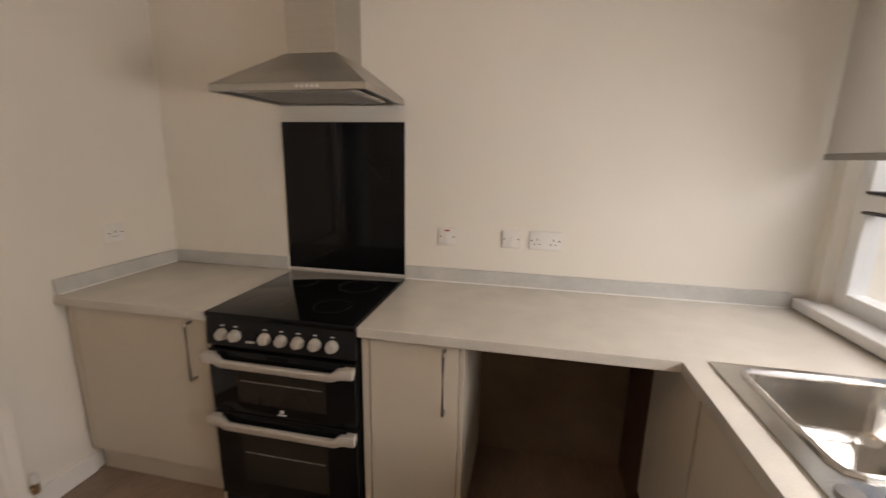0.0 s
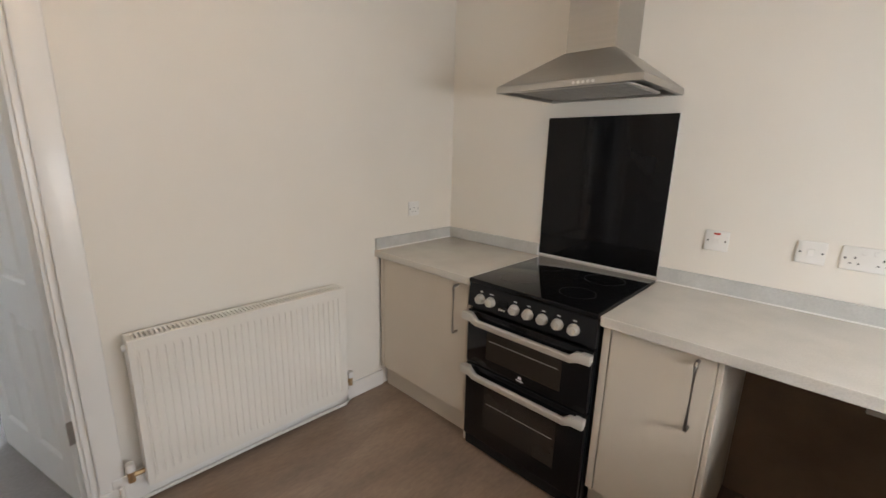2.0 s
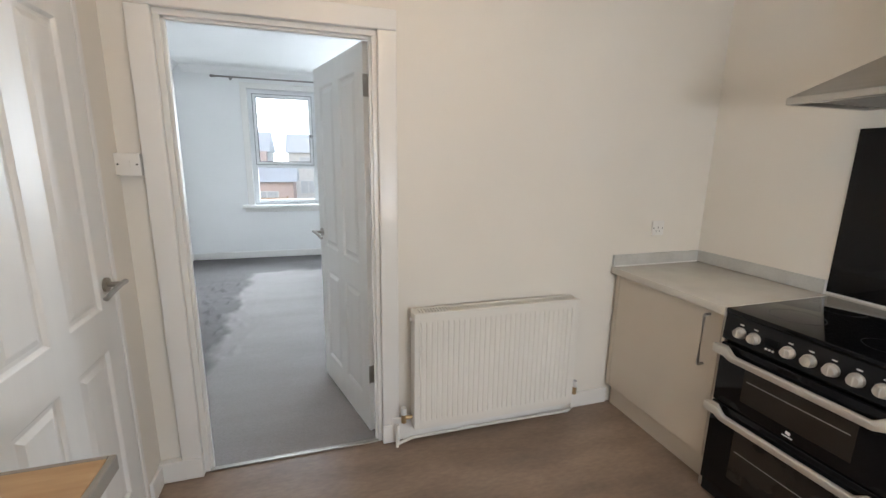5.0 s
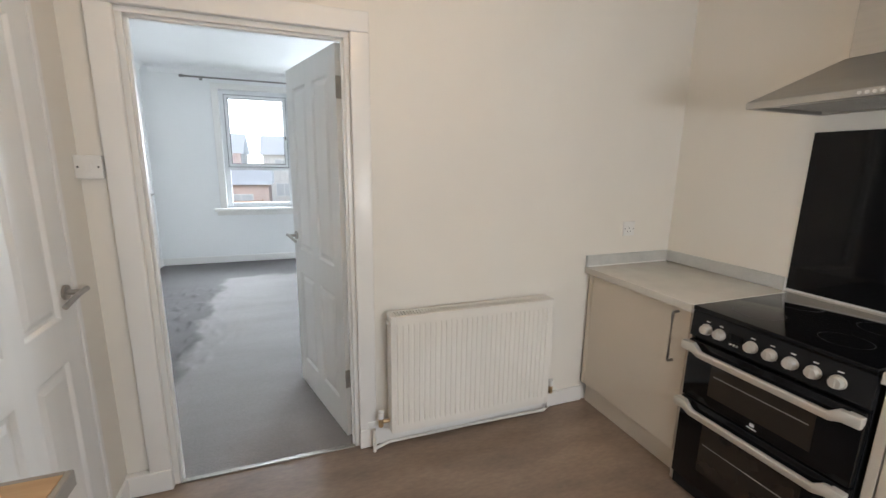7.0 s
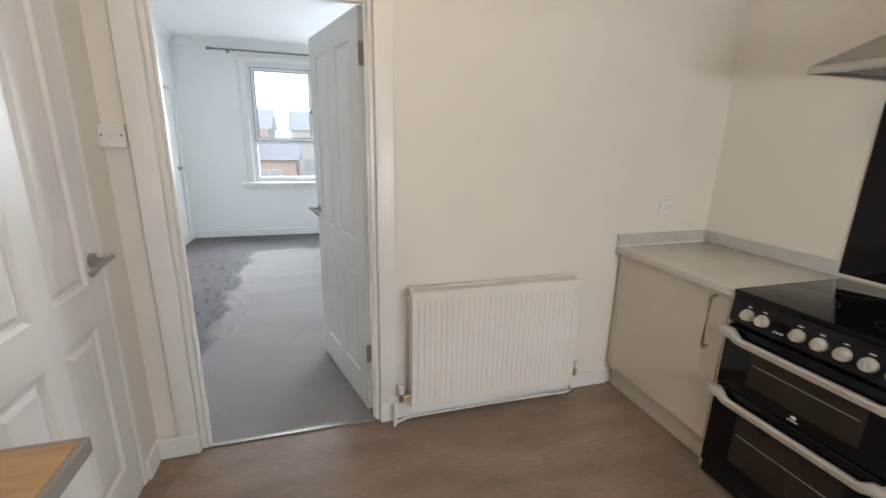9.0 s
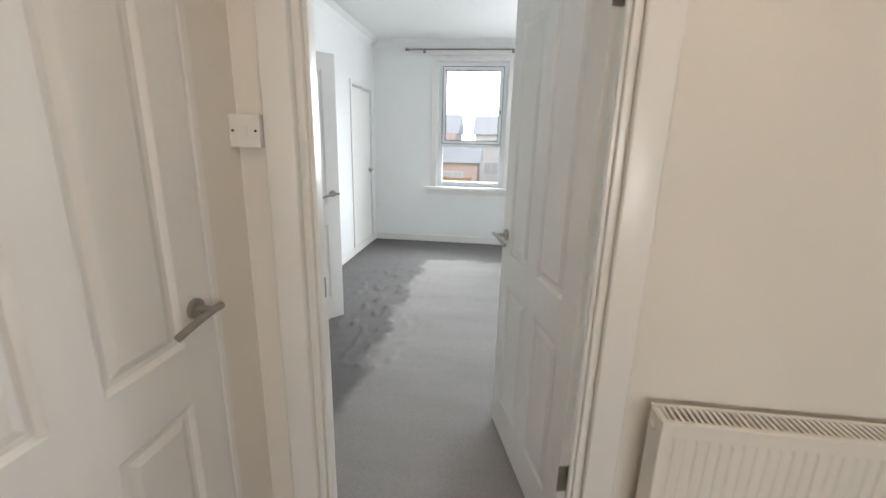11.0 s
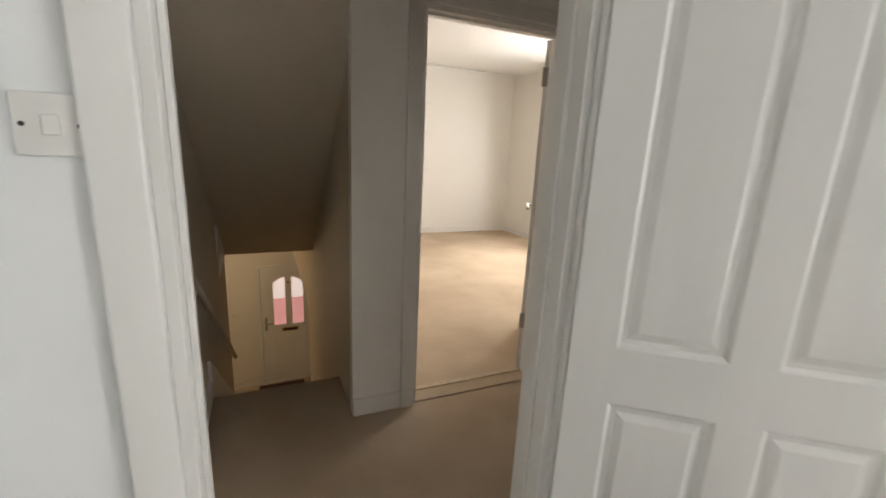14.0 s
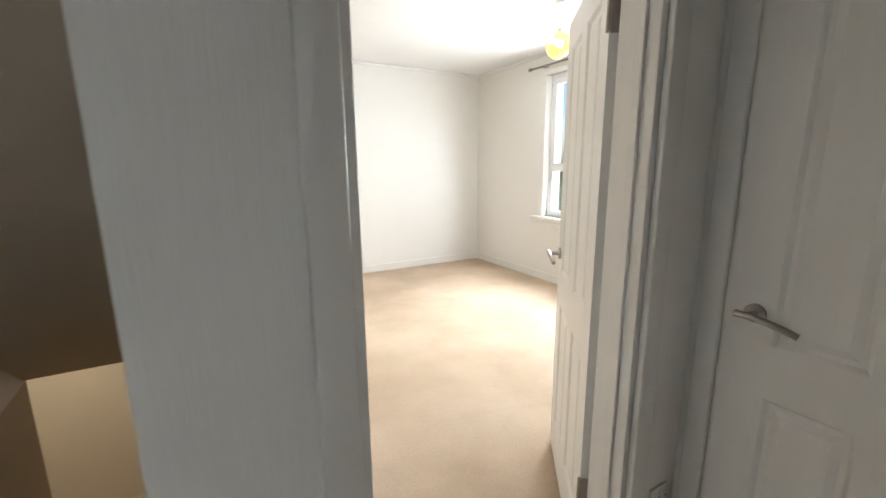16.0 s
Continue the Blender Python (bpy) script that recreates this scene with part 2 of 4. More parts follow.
def part(name, bm, material, parent=None, label="", smooth=False):
    me = bpy.data.meshes.new(name)
    bmesh.ops.recalc_face_normals(bm, faces=bm.faces[:])
    bm.to_mesh(me)
    bm.free()
    me.materials.append(material)
    if smooth:
        for p in me.polygons:
            p.use_smooth = True
        me.set_sharp_from_angle(angle=radians(40))
    ob = new(name, me)
    if parent:
        ob.parent = parent
    if label:
        ob["label"] = label
    return ob


def thing(name, m, label, category, group="", kind=""):
    ob = new(name)
    ob.empty_display_size = 0.1
    ob.matrix_world = m
    return tagged(ob, label, category, group, kind)


def setting(name, bm, material, label, category, smooth=False):
    return tagged(part(name, bm, material, smooth=smooth), label, category, kind="structure")


# ---- the plan ----
KX, KN, KE, KS = -2.30, 1.90, 0.80, -1.12      # kitchen walls
LW, LS, LN, LE = -7.02, -2.125, 2.10, -2.385     # living room walls
LAND_N, LAND_S, LAND_W = -2.245, -3.278, -4.72   # landing walls
ST_E, ST_W = -2.63, -3.325                      # stair walls
BS, BE = -7.85, -3.445                          # bedroom walls
CEIL, HALL = 2.68, -2.60
HEAD = 2.02

# floors
setting("floor_kitchen", boxes((KX, KE, KS - 0.12, KN, -0.10, 0.0)), M_VINYL, "brown wood-effect vinyl kitchen floor", "floor")
bm = bmesh.new()
bmesh.ops.create_grid(bm, x_segments=260, y_segments=240, size=1)
for v in bm.verts:
    x, y = LW + (v.co.x + 1) / 2 * (KX - 0.012 - LW), LS + (v.co.y + 1) / 2 * (LN - LS)
    # ridges where the loose carpet has rucked up along a line between door and window
    line = -1.42 + 0.06 * (x + 5)
    w = math.exp(-((y - line) / 0.30) ** 2) * (1 if -5.7 < x < -3.5 else 0.2)
    z = 0.003 + 0.045 * w * max(0, noise.noise((x * 7, y * 16, 0)) - 0.12) + 0.002 * noise.noise((x * 3, y * 3, 4))
    v.co = (x, y, z)
# carpet colour gets darker along the south and west sides, with a wavering edge
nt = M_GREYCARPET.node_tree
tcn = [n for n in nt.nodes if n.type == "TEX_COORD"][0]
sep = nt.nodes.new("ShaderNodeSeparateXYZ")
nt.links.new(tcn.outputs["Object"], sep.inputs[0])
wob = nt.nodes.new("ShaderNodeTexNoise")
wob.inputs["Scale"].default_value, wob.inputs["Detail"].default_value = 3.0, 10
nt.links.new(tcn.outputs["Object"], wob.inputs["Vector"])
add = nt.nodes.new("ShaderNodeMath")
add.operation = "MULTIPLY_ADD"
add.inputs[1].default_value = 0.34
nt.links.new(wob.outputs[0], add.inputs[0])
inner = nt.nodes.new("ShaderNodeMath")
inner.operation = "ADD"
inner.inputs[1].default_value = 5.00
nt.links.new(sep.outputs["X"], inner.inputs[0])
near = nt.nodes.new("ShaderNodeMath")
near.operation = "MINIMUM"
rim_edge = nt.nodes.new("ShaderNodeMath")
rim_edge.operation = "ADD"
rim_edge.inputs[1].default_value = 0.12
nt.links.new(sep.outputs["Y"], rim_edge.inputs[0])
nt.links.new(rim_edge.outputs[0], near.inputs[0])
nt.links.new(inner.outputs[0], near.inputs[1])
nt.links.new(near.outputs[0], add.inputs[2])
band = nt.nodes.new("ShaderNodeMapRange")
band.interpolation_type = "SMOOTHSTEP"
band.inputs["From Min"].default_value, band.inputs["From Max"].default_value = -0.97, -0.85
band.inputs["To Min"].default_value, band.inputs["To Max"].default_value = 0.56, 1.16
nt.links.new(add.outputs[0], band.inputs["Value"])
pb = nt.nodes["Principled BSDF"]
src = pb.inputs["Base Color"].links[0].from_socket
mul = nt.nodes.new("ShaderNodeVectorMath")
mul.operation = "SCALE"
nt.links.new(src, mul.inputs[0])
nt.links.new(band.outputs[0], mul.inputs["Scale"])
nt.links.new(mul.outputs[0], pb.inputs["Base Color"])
carpet = setting("carpet_living", bm, M_GREYCARPET, "worn dark grey carpet with rucks, darker along two sides", "carpet", smooth=True)
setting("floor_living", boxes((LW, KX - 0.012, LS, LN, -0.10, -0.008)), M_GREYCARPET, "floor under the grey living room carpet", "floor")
setting("floor_landing", boxes((LAND_W, ST_E, LAND_S, LS, -0.10, 0.0), (ST_W, ST_E, -3.69, LAND_S, -0.10, 0.0)), M_BEIGE, "beige carpet on the landing", "floor")
setting("floor_bedroom", boxes((LW, BE, BS, LAND_S - 0.012, -0.12, 0.002)), M_BEIGE, "beige fitted carpet in the bedroom", "floor")
setting("floor_hall", boxes((-4.6, -1.0, -8.3, -4.0, HALL - 0.1, HALL)), M_BEIGE, "beige carpet in the entrance hall", "floor")

# walls
O_K = (-0.945, -0.100)                 # opening kitchen to living room, along y
O_L = (-3.635, -2.79)                # opening living room to landing, along x
O_B = (-4.465, -3.652)                # opening landing to bedroom, along x
O_S = (-2.145, -1.365)                 # closed door in the kitchen's south wall
O_C = (-3.190, -2.445)                 # closed cupboard door on the landing, along y
O_P = (-6.85, -6.11)                 # closed cupboard door in the living room
WZ0, WZ1 = 0.80, 2.43
setting("wall_kitchen_west", boxes((KX - 0.06, KX, KS - 0.12, O_K[0], 0, CEIL), (KX - 0.06, KX, O_K[1], KN + 0.12, 0, CEIL), (KX - 0.06, KX, O_K[0], O_K[1], HEAD, CEIL)),
        M_KWALL, "off-white painted kitchen wall with a doorway", "wall")
setting("wall_living_east", boxes((LE, KX - 0.06, LS, O_K[0], 0, CEIL), (LE, KX - 0.06, O_K[1], LN, 0, CEIL), (LE, KX - 0.06, O_K[0], O_K[1], HEAD, CEIL)),
        M_LWALL, "white painted living room wall with a doorway", "wall")
setting("wall_kitchen_north", boxes((KX, KE + 0.25, KN, KN + 0.12, 0, CEIL)), M_KWALL, "off-white painted kitchen wall", "wall")
W_K = (-0.30, 1.84, 0.925, 2.16)
setting("wall_kitchen_east", boxes((KE, KE + 0.25, KS - 0.12, W_K[0], 0, CEIL), (KE, KE + 0.25, W_K[1], KN, 0, CEIL), (KE, KE + 0.25, W_K[0], W_K[1], 0, W_K[2]), (KE, KE + 0.25, W_K[0], W_K[1], W_K[3], CEIL)),
        M_KWALL, "off-white painted kitchen wall with a window", "wall")
setting("wall_kitchen_south", boxes((KX, O_S[0], KS - 0.12, KS, 0, CEIL), (O_S[1], KE, KS - 0.12, KS, 0, CEIL), (O_S[0], O_S[1], KS - 0.12, KS, HEAD, CEIL)),
        M_KWALL, "off-white painted kitchen wall with a door", "wall")
setting("wall_living_south", boxes((LW, O_P[0], LS - 0.06, LS, 0, CEIL), (O_P[1], O_L[0], LS - 0.06, LS, 0, CEIL), (O_L[1], LE, LS - 0.06, LS, 0, CEIL), (O_L[0], O_L[1], LS - 0.06, LS, HEAD, CEIL), (O_P[0], O_P[1], LS - 0.06, LS, 2.03, CEIL)),
        M_LWALL, "white painted living room wall with a doorway", "wall")
setting("wall_landing_north", boxes((LAND_W - 0.12, O_L[0], LAND_N, LS - 0.06, 0, CEIL), (O_L[1], ST_E + 0.12, LAND_N, LS - 0.06, 0, CEIL), (O_L[0], O_L[1], LAND_N, LS - 0.06, HEAD, CEIL)),
        M_BWALL, "dull white painted landing wall", "wall")
setting("wall_living_north", boxes((LW, LE, LN, LN + 0.12, 0, CEIL)), M_LWALL, "white painted living room wall", "wall")
W_L = ((-1.24, -0.32), (0.66, 1.58))
W_B = (-6.42, -4.99)
ys = [BS, W_B[0], W_B[1], LAND_S - 0.06]
bm = bmesh.new()
box(bm, LW - 0.25, LW, BS - 0.12, W_B[0], 0, CEIL)
box(bm, LW - 0.25, LW, W_B[1], LAND_S - 0.06, 0, CEIL)
box(bm, LW - 0.25, LW, W_B[0], W_B[1], 0, 0.80)
box(bm, LW - 0.25, LW, W_B[0], W_B[1], 2.43, CEIL)
setting("wall_bedroom_west", bm, M_BWALL, "pale painted bedroom wall with a window", "wall")
bm = bmesh.new()
edges = [LAND_S - 0.06, W_L[0][0], W_L[0][1], W_L[1][0], W_L[1][1], LN + 0.12]
for i in (0, 2, 4):
    box(bm, LW - 0.25, LW, edges[i], edges[i + 1], 0, CEIL)
for a, b in W_L:
    box(bm, LW - 0.25, LW, a, b, 0, WZ0)
    box(bm, LW - 0.25, LW, a, b, WZ1, CEIL)
setting("wall_living_west", bm, M_LWALL, "white painted outer wall with two windows", "wall")
setting("wall_landing_west", boxes((LAND_W - 0.12, LAND_W, LAND_S, O_C[0], 0, CEIL), (LAND_W - 0.12, LAND_W, O_C[1], LAND_N, 0, CEIL), (LAND_W - 0.12, LAND_W, O_C[0], O_C[1], HEAD, CEIL)),
        M_BWALL, "dull white painted landing wall with a door", "wall")
setting("wall_landing_south", boxes((LAND_W - 0.12, O_B[0], LAND_S - 0.06, LAND_S, 0, CEIL), (O_B[1], ST_W, LAND_S - 0.06, LAND_S, 0, CEIL), (O_B[0], O_B[1], LAND_S - 0.06, LAND_S, HEAD, CEIL)),
        M_PILLAR, "combed-texture papered landing wall beside the bedroom door", "wall")
setting("wall_bedroom_north", boxes((LW, O_B[0], LAND_S - 0.12, LAND_S - 0.06, 0, CEIL), (O_B[1], BE, LAND_S - 0.12, LAND_S - 0.06, 0, CEIL), (O_B[0], O_B[1], LAND_S - 0.12, LAND_S - 0.06, HEAD, CEIL)),
        M_BWALL, "pale painted bedroom wall", "wall")
setting("wall_bedroom_south", boxes((LW, BE + 0.12, BS - 0.12, BS, 0, CEIL)), M_BWALL, "pale grey painted bedroom wall", "wall")
setting("wall_stairs_west", boxes((BE, ST_W, -5.55, LAND_S - 0.06, HALL, CEIL), (BE, ST_W, BS, -5.55, -0.2, CEIL)), M_STAIR, "painted stairwell wall with shade put into its colour", "wall")
setting("wall_stairs_east", prism([(LAND_N, HALL), (LAND_N, CEIL), (-5.08, CEIL), (-5.08, HALL)], "x", ST_E, ST_E + 0.12), M_STAIR, "painted stairwell wall with shade in its colour and a handrail", "wall")
setting("wall_hall", boxes((-3.73, -2.77, -8.32, -8.24, -0.52, 0.6), (-2.77, -1.0, -8.32, -8.24, HALL, 0.6), (-4.6, -3.73, -8.32, -8.24, HALL, 0.6),
                           (-4.72, -4.6, -8.32, -4.0, HALL, -0.2), (-1.0, -0.88, -8.32, -4.0, HALL, 0.6), (ST_E + 0.12, -1.0, -4.12, -4.0, HALL, 0.6), (-4.6, BE, -5.67, -5.55, HALL, -0.24)), M_BWALL, "white painted entrance hall walls", "wall")

# ceilings
setting("ceiling_kitchen", boxes((KX, KE, KS, KN, CEIL, CEIL + 0.1)), M_CEIL, "white kitchen ceiling", "ceiling")
setting("ceiling_living", boxes((LW, LE, LS, LN, CEIL, CEIL + 0.1)), M_CEIL, "white living room ceiling", "ceiling")
setting("ceiling_landing", boxes((LAND_W, ST_E, LAND_S, LAND_N, CEIL, CEIL + 0.1)), M_CEIL, "white landing ceiling", "ceiling")
setting("ceiling_bedroom", boxes((LW, BE, BS, LAND_S - 0.12, CEIL, CEIL + 0.1)), M_CEIL, "white bedroom ceiling", "ceiling")
setting("ceiling_hall", boxes((-4.6, BE, -8.24, -5.55, -0.24, -0.2), (BE, -1.0, -8.24, -5.085, 0.55, 0.60), (ST_E + 0.12, -1.0, -5.085, -4.0, 0.55, 0.60)), M_CEIL, "white entrance hall ceiling", "ceiling")
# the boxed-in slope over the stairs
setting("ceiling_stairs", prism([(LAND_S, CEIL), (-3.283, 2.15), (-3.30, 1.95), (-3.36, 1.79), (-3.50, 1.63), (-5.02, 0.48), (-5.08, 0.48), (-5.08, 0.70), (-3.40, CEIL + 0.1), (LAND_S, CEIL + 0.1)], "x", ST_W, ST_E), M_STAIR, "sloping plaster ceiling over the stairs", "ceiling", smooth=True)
setting("trim_soffit", prism([(-4.55, 0.45), (-4.58, 0.80), (-5.06, 0.47)], "x", ST_E - 0.012, ST_E, 0.0), M_GLOSS, "painted triangular boxing at the foot of the slope", "trim")

# stairs
steps = 14
bm = bmesh.new()
rise, going = -HALL / steps, 0.215
for i in range(1, steps):
    y = -3.69 - (i - 1) * going
    box(bm, ST_W, ST_E, y - going - 0.02, y, -i * rise - 0.19, -i * rise)
setting("stairs", bm, M_BEIGE, "narrow beige-carpeted stairs going down", "stairs")


# skirting boards, casings and thresholds
def skirting(name, rows, m=M_GLOSS):
    bm = bmesh.new()
    for axis, at, out, a, b in rows:
        lo, hi = sorted((at, at + out * 0.016))
        g = rbox(a, b, lo, hi, 0.002, 0.10, 0.004) if axis == "x" else rbox(lo, hi, a, b, 0.002, 0.10, 0.004)
        bm = join(bm, g)
    return setting(name, bm, m, "white gloss-painted skirting board", "skirting")


skirting("baseboard_kitchen", [("y", KX, 1, O_K[1] + 0.088, 1.30), ("x", KS, 1, KX + 0.037, O_S[0] - 0.004)])
for a, b in ((KS, O_K[0] + 0.002), (O_K[1] - 0.002, O_K[1] + 0.087)):
    setting("trim_plinth_block", rbox(KX, KX + 0.036, a, b, 0.002, 0.105, 0.005), M_GLOSS, "white painted block at the foot of the door casing", "skirting")
skirting("baseboard_living", [("y", LW, 1, LS, LN), ("x", LS, 1, LW + 0.02, O_P[0] - 0.06), ("x", LS, 1, O_P[1] + 0.06, O_L[0] - 0.08), ("x", LS, 1, O_L[1] + 0.08, LE), ("y", LE, -1, O_K[1] + 0.08, LN), ("y", LE, -1, LS, O_K[0] - 0.08)])
skirting("baseboard_landing", [("x", LAND_S, 1, O_B[1] + 0.073, ST_W - 0.001), ("x", LAND_S, 1, LAND_W, O_B[0] - 0.073), ("y", ST_E, -1, -3.69, LAND_N), ("y", LAND_W, 1, O_C[1] + 0.07, LAND_N)])
skirting("baseboard_bedroom", [("x", BS, 1, LW, BE), ("y", LW, 1, BS + 0.02, LAND_S - 0.12), ("x", LAND_S - 0.12, -1, LW, O_B[0] - 0.08), ("y", BE, -1, BS, LAND_S - 0.13)])
setting("baseboard_stairs", prism([(-3.69, 0.02), (-3.69, 0.22), (-5.07, -0.84), (-5.07, -1.24)], "x", ST_E - 0.016, ST_E), M_GLOSS, "white skirting board running down beside the stairs", "skirting")


def casing(name, axis, a, b, face, out, w=0.075, d=0.022, head=HEAD):
    """Architrave round an opening that runs from a to b along axis, on the wall face."""
    lo, hi = sorted((face, face + out * d))
    rows = [(a - w, a, 0.0, head), (b, b + w, 0.0, head), (a - w, b + w, head, head + w)]
    bm = bmesh.new()
    for p, q, z0, z1 in rows:
        g = rbox(p, q, lo, hi, z0, z1, 0.006, 3) if axis == "x" else rbox(lo, hi, p, q, z0, z1, 0.006, 3)
        bm = join(bm, g)
    return setting(name, bm, M_GLOSS, "white gloss-painted door casing", "door frame", smooth=True)


def lining(name, axis, a, b, f0, f1, stop, head=HEAD, t=0.022):
    """The boards inside an opening, with the stop that a door closes on."""
    rows = [(a - 0.001, a + t, 0.0, head - t), (b - t, b + 0.001, 0.0, head - t), (a - 0.001, b + 0.001, head - t, head + 0.001)]
    s0, s1 = stop
    rows2 = [(a + t, a + t + 0.012, 0.0, head - t), (b - t - 0.012, b - t, 0.0, head - t), (a + t, b - t, head - t - 0.012, head - t)]
    bm = bmesh.new()
    for (p, q, z0, z1), (u, v) in [(r, (f0, f1)) for r in rows] + [(r, (s0, s1)) for r in rows2]:
        g = rbox(p, q, u, v, z0, z1, 0.002, 1) if axis == "x" else rbox(u, v, p, q, z0, z1, 0.002, 1)
        bm = join(bm, g)
    return setting(name, bm, M_GLOSS, "white gloss-painted door lining", "door frame")


casing("trim_kitchen_door", "y", *O_K, KX, 1, w=0.085, d=0.03)
casing("trim_kitchen_door_back", "y", *O_K, LE, -1)
lining("lining_kitchen_door", "y", *O_K, LE - 0.001, KX + 0.001, (LE + 0.045, LE + 0.07))
casing("trim_landing_door", "x", *O_L, LS, 1)
casing("trim_landing_door_back", "x", *O_L, LAND_N, -1)
lining("lining_landing_door", "x", *O_L, LAND_N - 0.001, LS + 0.001, (LS - 0.07, LS - 0.045))
casing("trim_bedroom_door", "x", *O_B, LAND_S, 1, w=0.072)
casing("trim_bedroom_door_back", "x", *O_B, LAND_S - 0.12, -1)
lining("lining_bedroom_door", "x", *O_B, LAND_S - 0.121, LAND_S + 0.001, (LAND_S - 0.06, LAND_S - 0.035))
casing("trim_landing_cupboard", "y", *O_C, LAND_W, 1, w=0.06)
lining("lining_landing_cupboard", "y", *O_C, LAND_W - 0.12, LAND_W + 0.001, (LAND_W - 0.08, LAND_W - 0.055))
lining("lining_kitchen_south_door", "x", *O_S, KS - 0.12, KS + 0.001, (KS - 0.08, KS - 0.055))
casing("trim_living_cupboard", "x", *O_P, LS, 1, w=0.05, d=0.014, head=2.03)
setting("threshold_kitchen", rbox(KX - 0.020, KX + 0.006, O_K[0] + 0.024, O_K[1] - 0.024, 0.0, 0.007, 0.003), M_CHROME, "bright metal threshold strip", "threshold")
setting("threshold_landing", rbox(O_L[0] + 0.024, O_L[1] - 0.024, LS - 0.030, LS + 0.010, 0.0, 0.009, 0.003), M_STRIP, "worn brass threshold strip", "threshold")
setting("threshold_bedroom", rbox(O_B[0] + 0.024, O_B[1] - 0.024, LAND_S - 0.150, LAND_S - 0.112, 0.0, 0.008, 0.003), M_STRIP, "worn brass threshold strip", "threshold")
bm = bmesh.new()
for a, b, c, d in ((LW, BE, BS, BS + 0.03), (LW, LW + 0.03, BS + 0.03, LAND_S - 0.12)):
    bm = join(bm, rbox(a, b, c, d, CEIL - 0.03, CEIL - 0.001, 0.012, 3))
setting("trim_cornice", bm, M_CEIL, "small white plaster cornice", "cornice", smooth=True)
bm = join(prism([(LS, CEIL - 0.09), (LS, CEIL), (LS + 0.09, CEIL), (LS + 0.035, CEIL - 0.035)], "x", LW, LE), prism([(LW, CEIL - 0.09), (LW, CEIL), (LW + 0.09, CEIL), (LW + 0.035, CEIL - 0.035)], "y", LS + 0.09, LN))
setting("trim_coving", bm, M_CEIL, "soft white coving under the living room ceiling", "cornice")


# ---- doors ----
def lever(parent, x, z, side, point):
    """A satin lever on a round rose. side: the face of the leaf (+1 or -1 in y), point: the way the lever runs in x."""
    y = side * 0.0185
    h = part("door_handle", cyl((x, y, z), (x, y + side * 0.009, z), 0.026, 28), M_CHROME, parent, "satin nickel lever handle", smooth=True)
    bar = []
    for k in range(12):
        u = -0.026 + 0.140 * k / 11
        bar.append((x + point * u, y + side * (0.054 - 0.010 * (max(0.0, u) / 0.114) ** 2), z + 0.003 - 0.024 * (max(0.0, u) / 0.114) ** 1.7))
    part("lever", join(tube(bar, 0.0092, 12), cyl((x, y + side * 0.008, z), (x, y + side * 0.050, z), 0.0095, 14)), M_CHROME, h, smooth=True)
    part("latch_plate", rbox(x + 0.0575, x + 0.0605, -0.011, 0.011, z - 0.03, z + 0.03, 0.001, 1), M_CHROME, h)


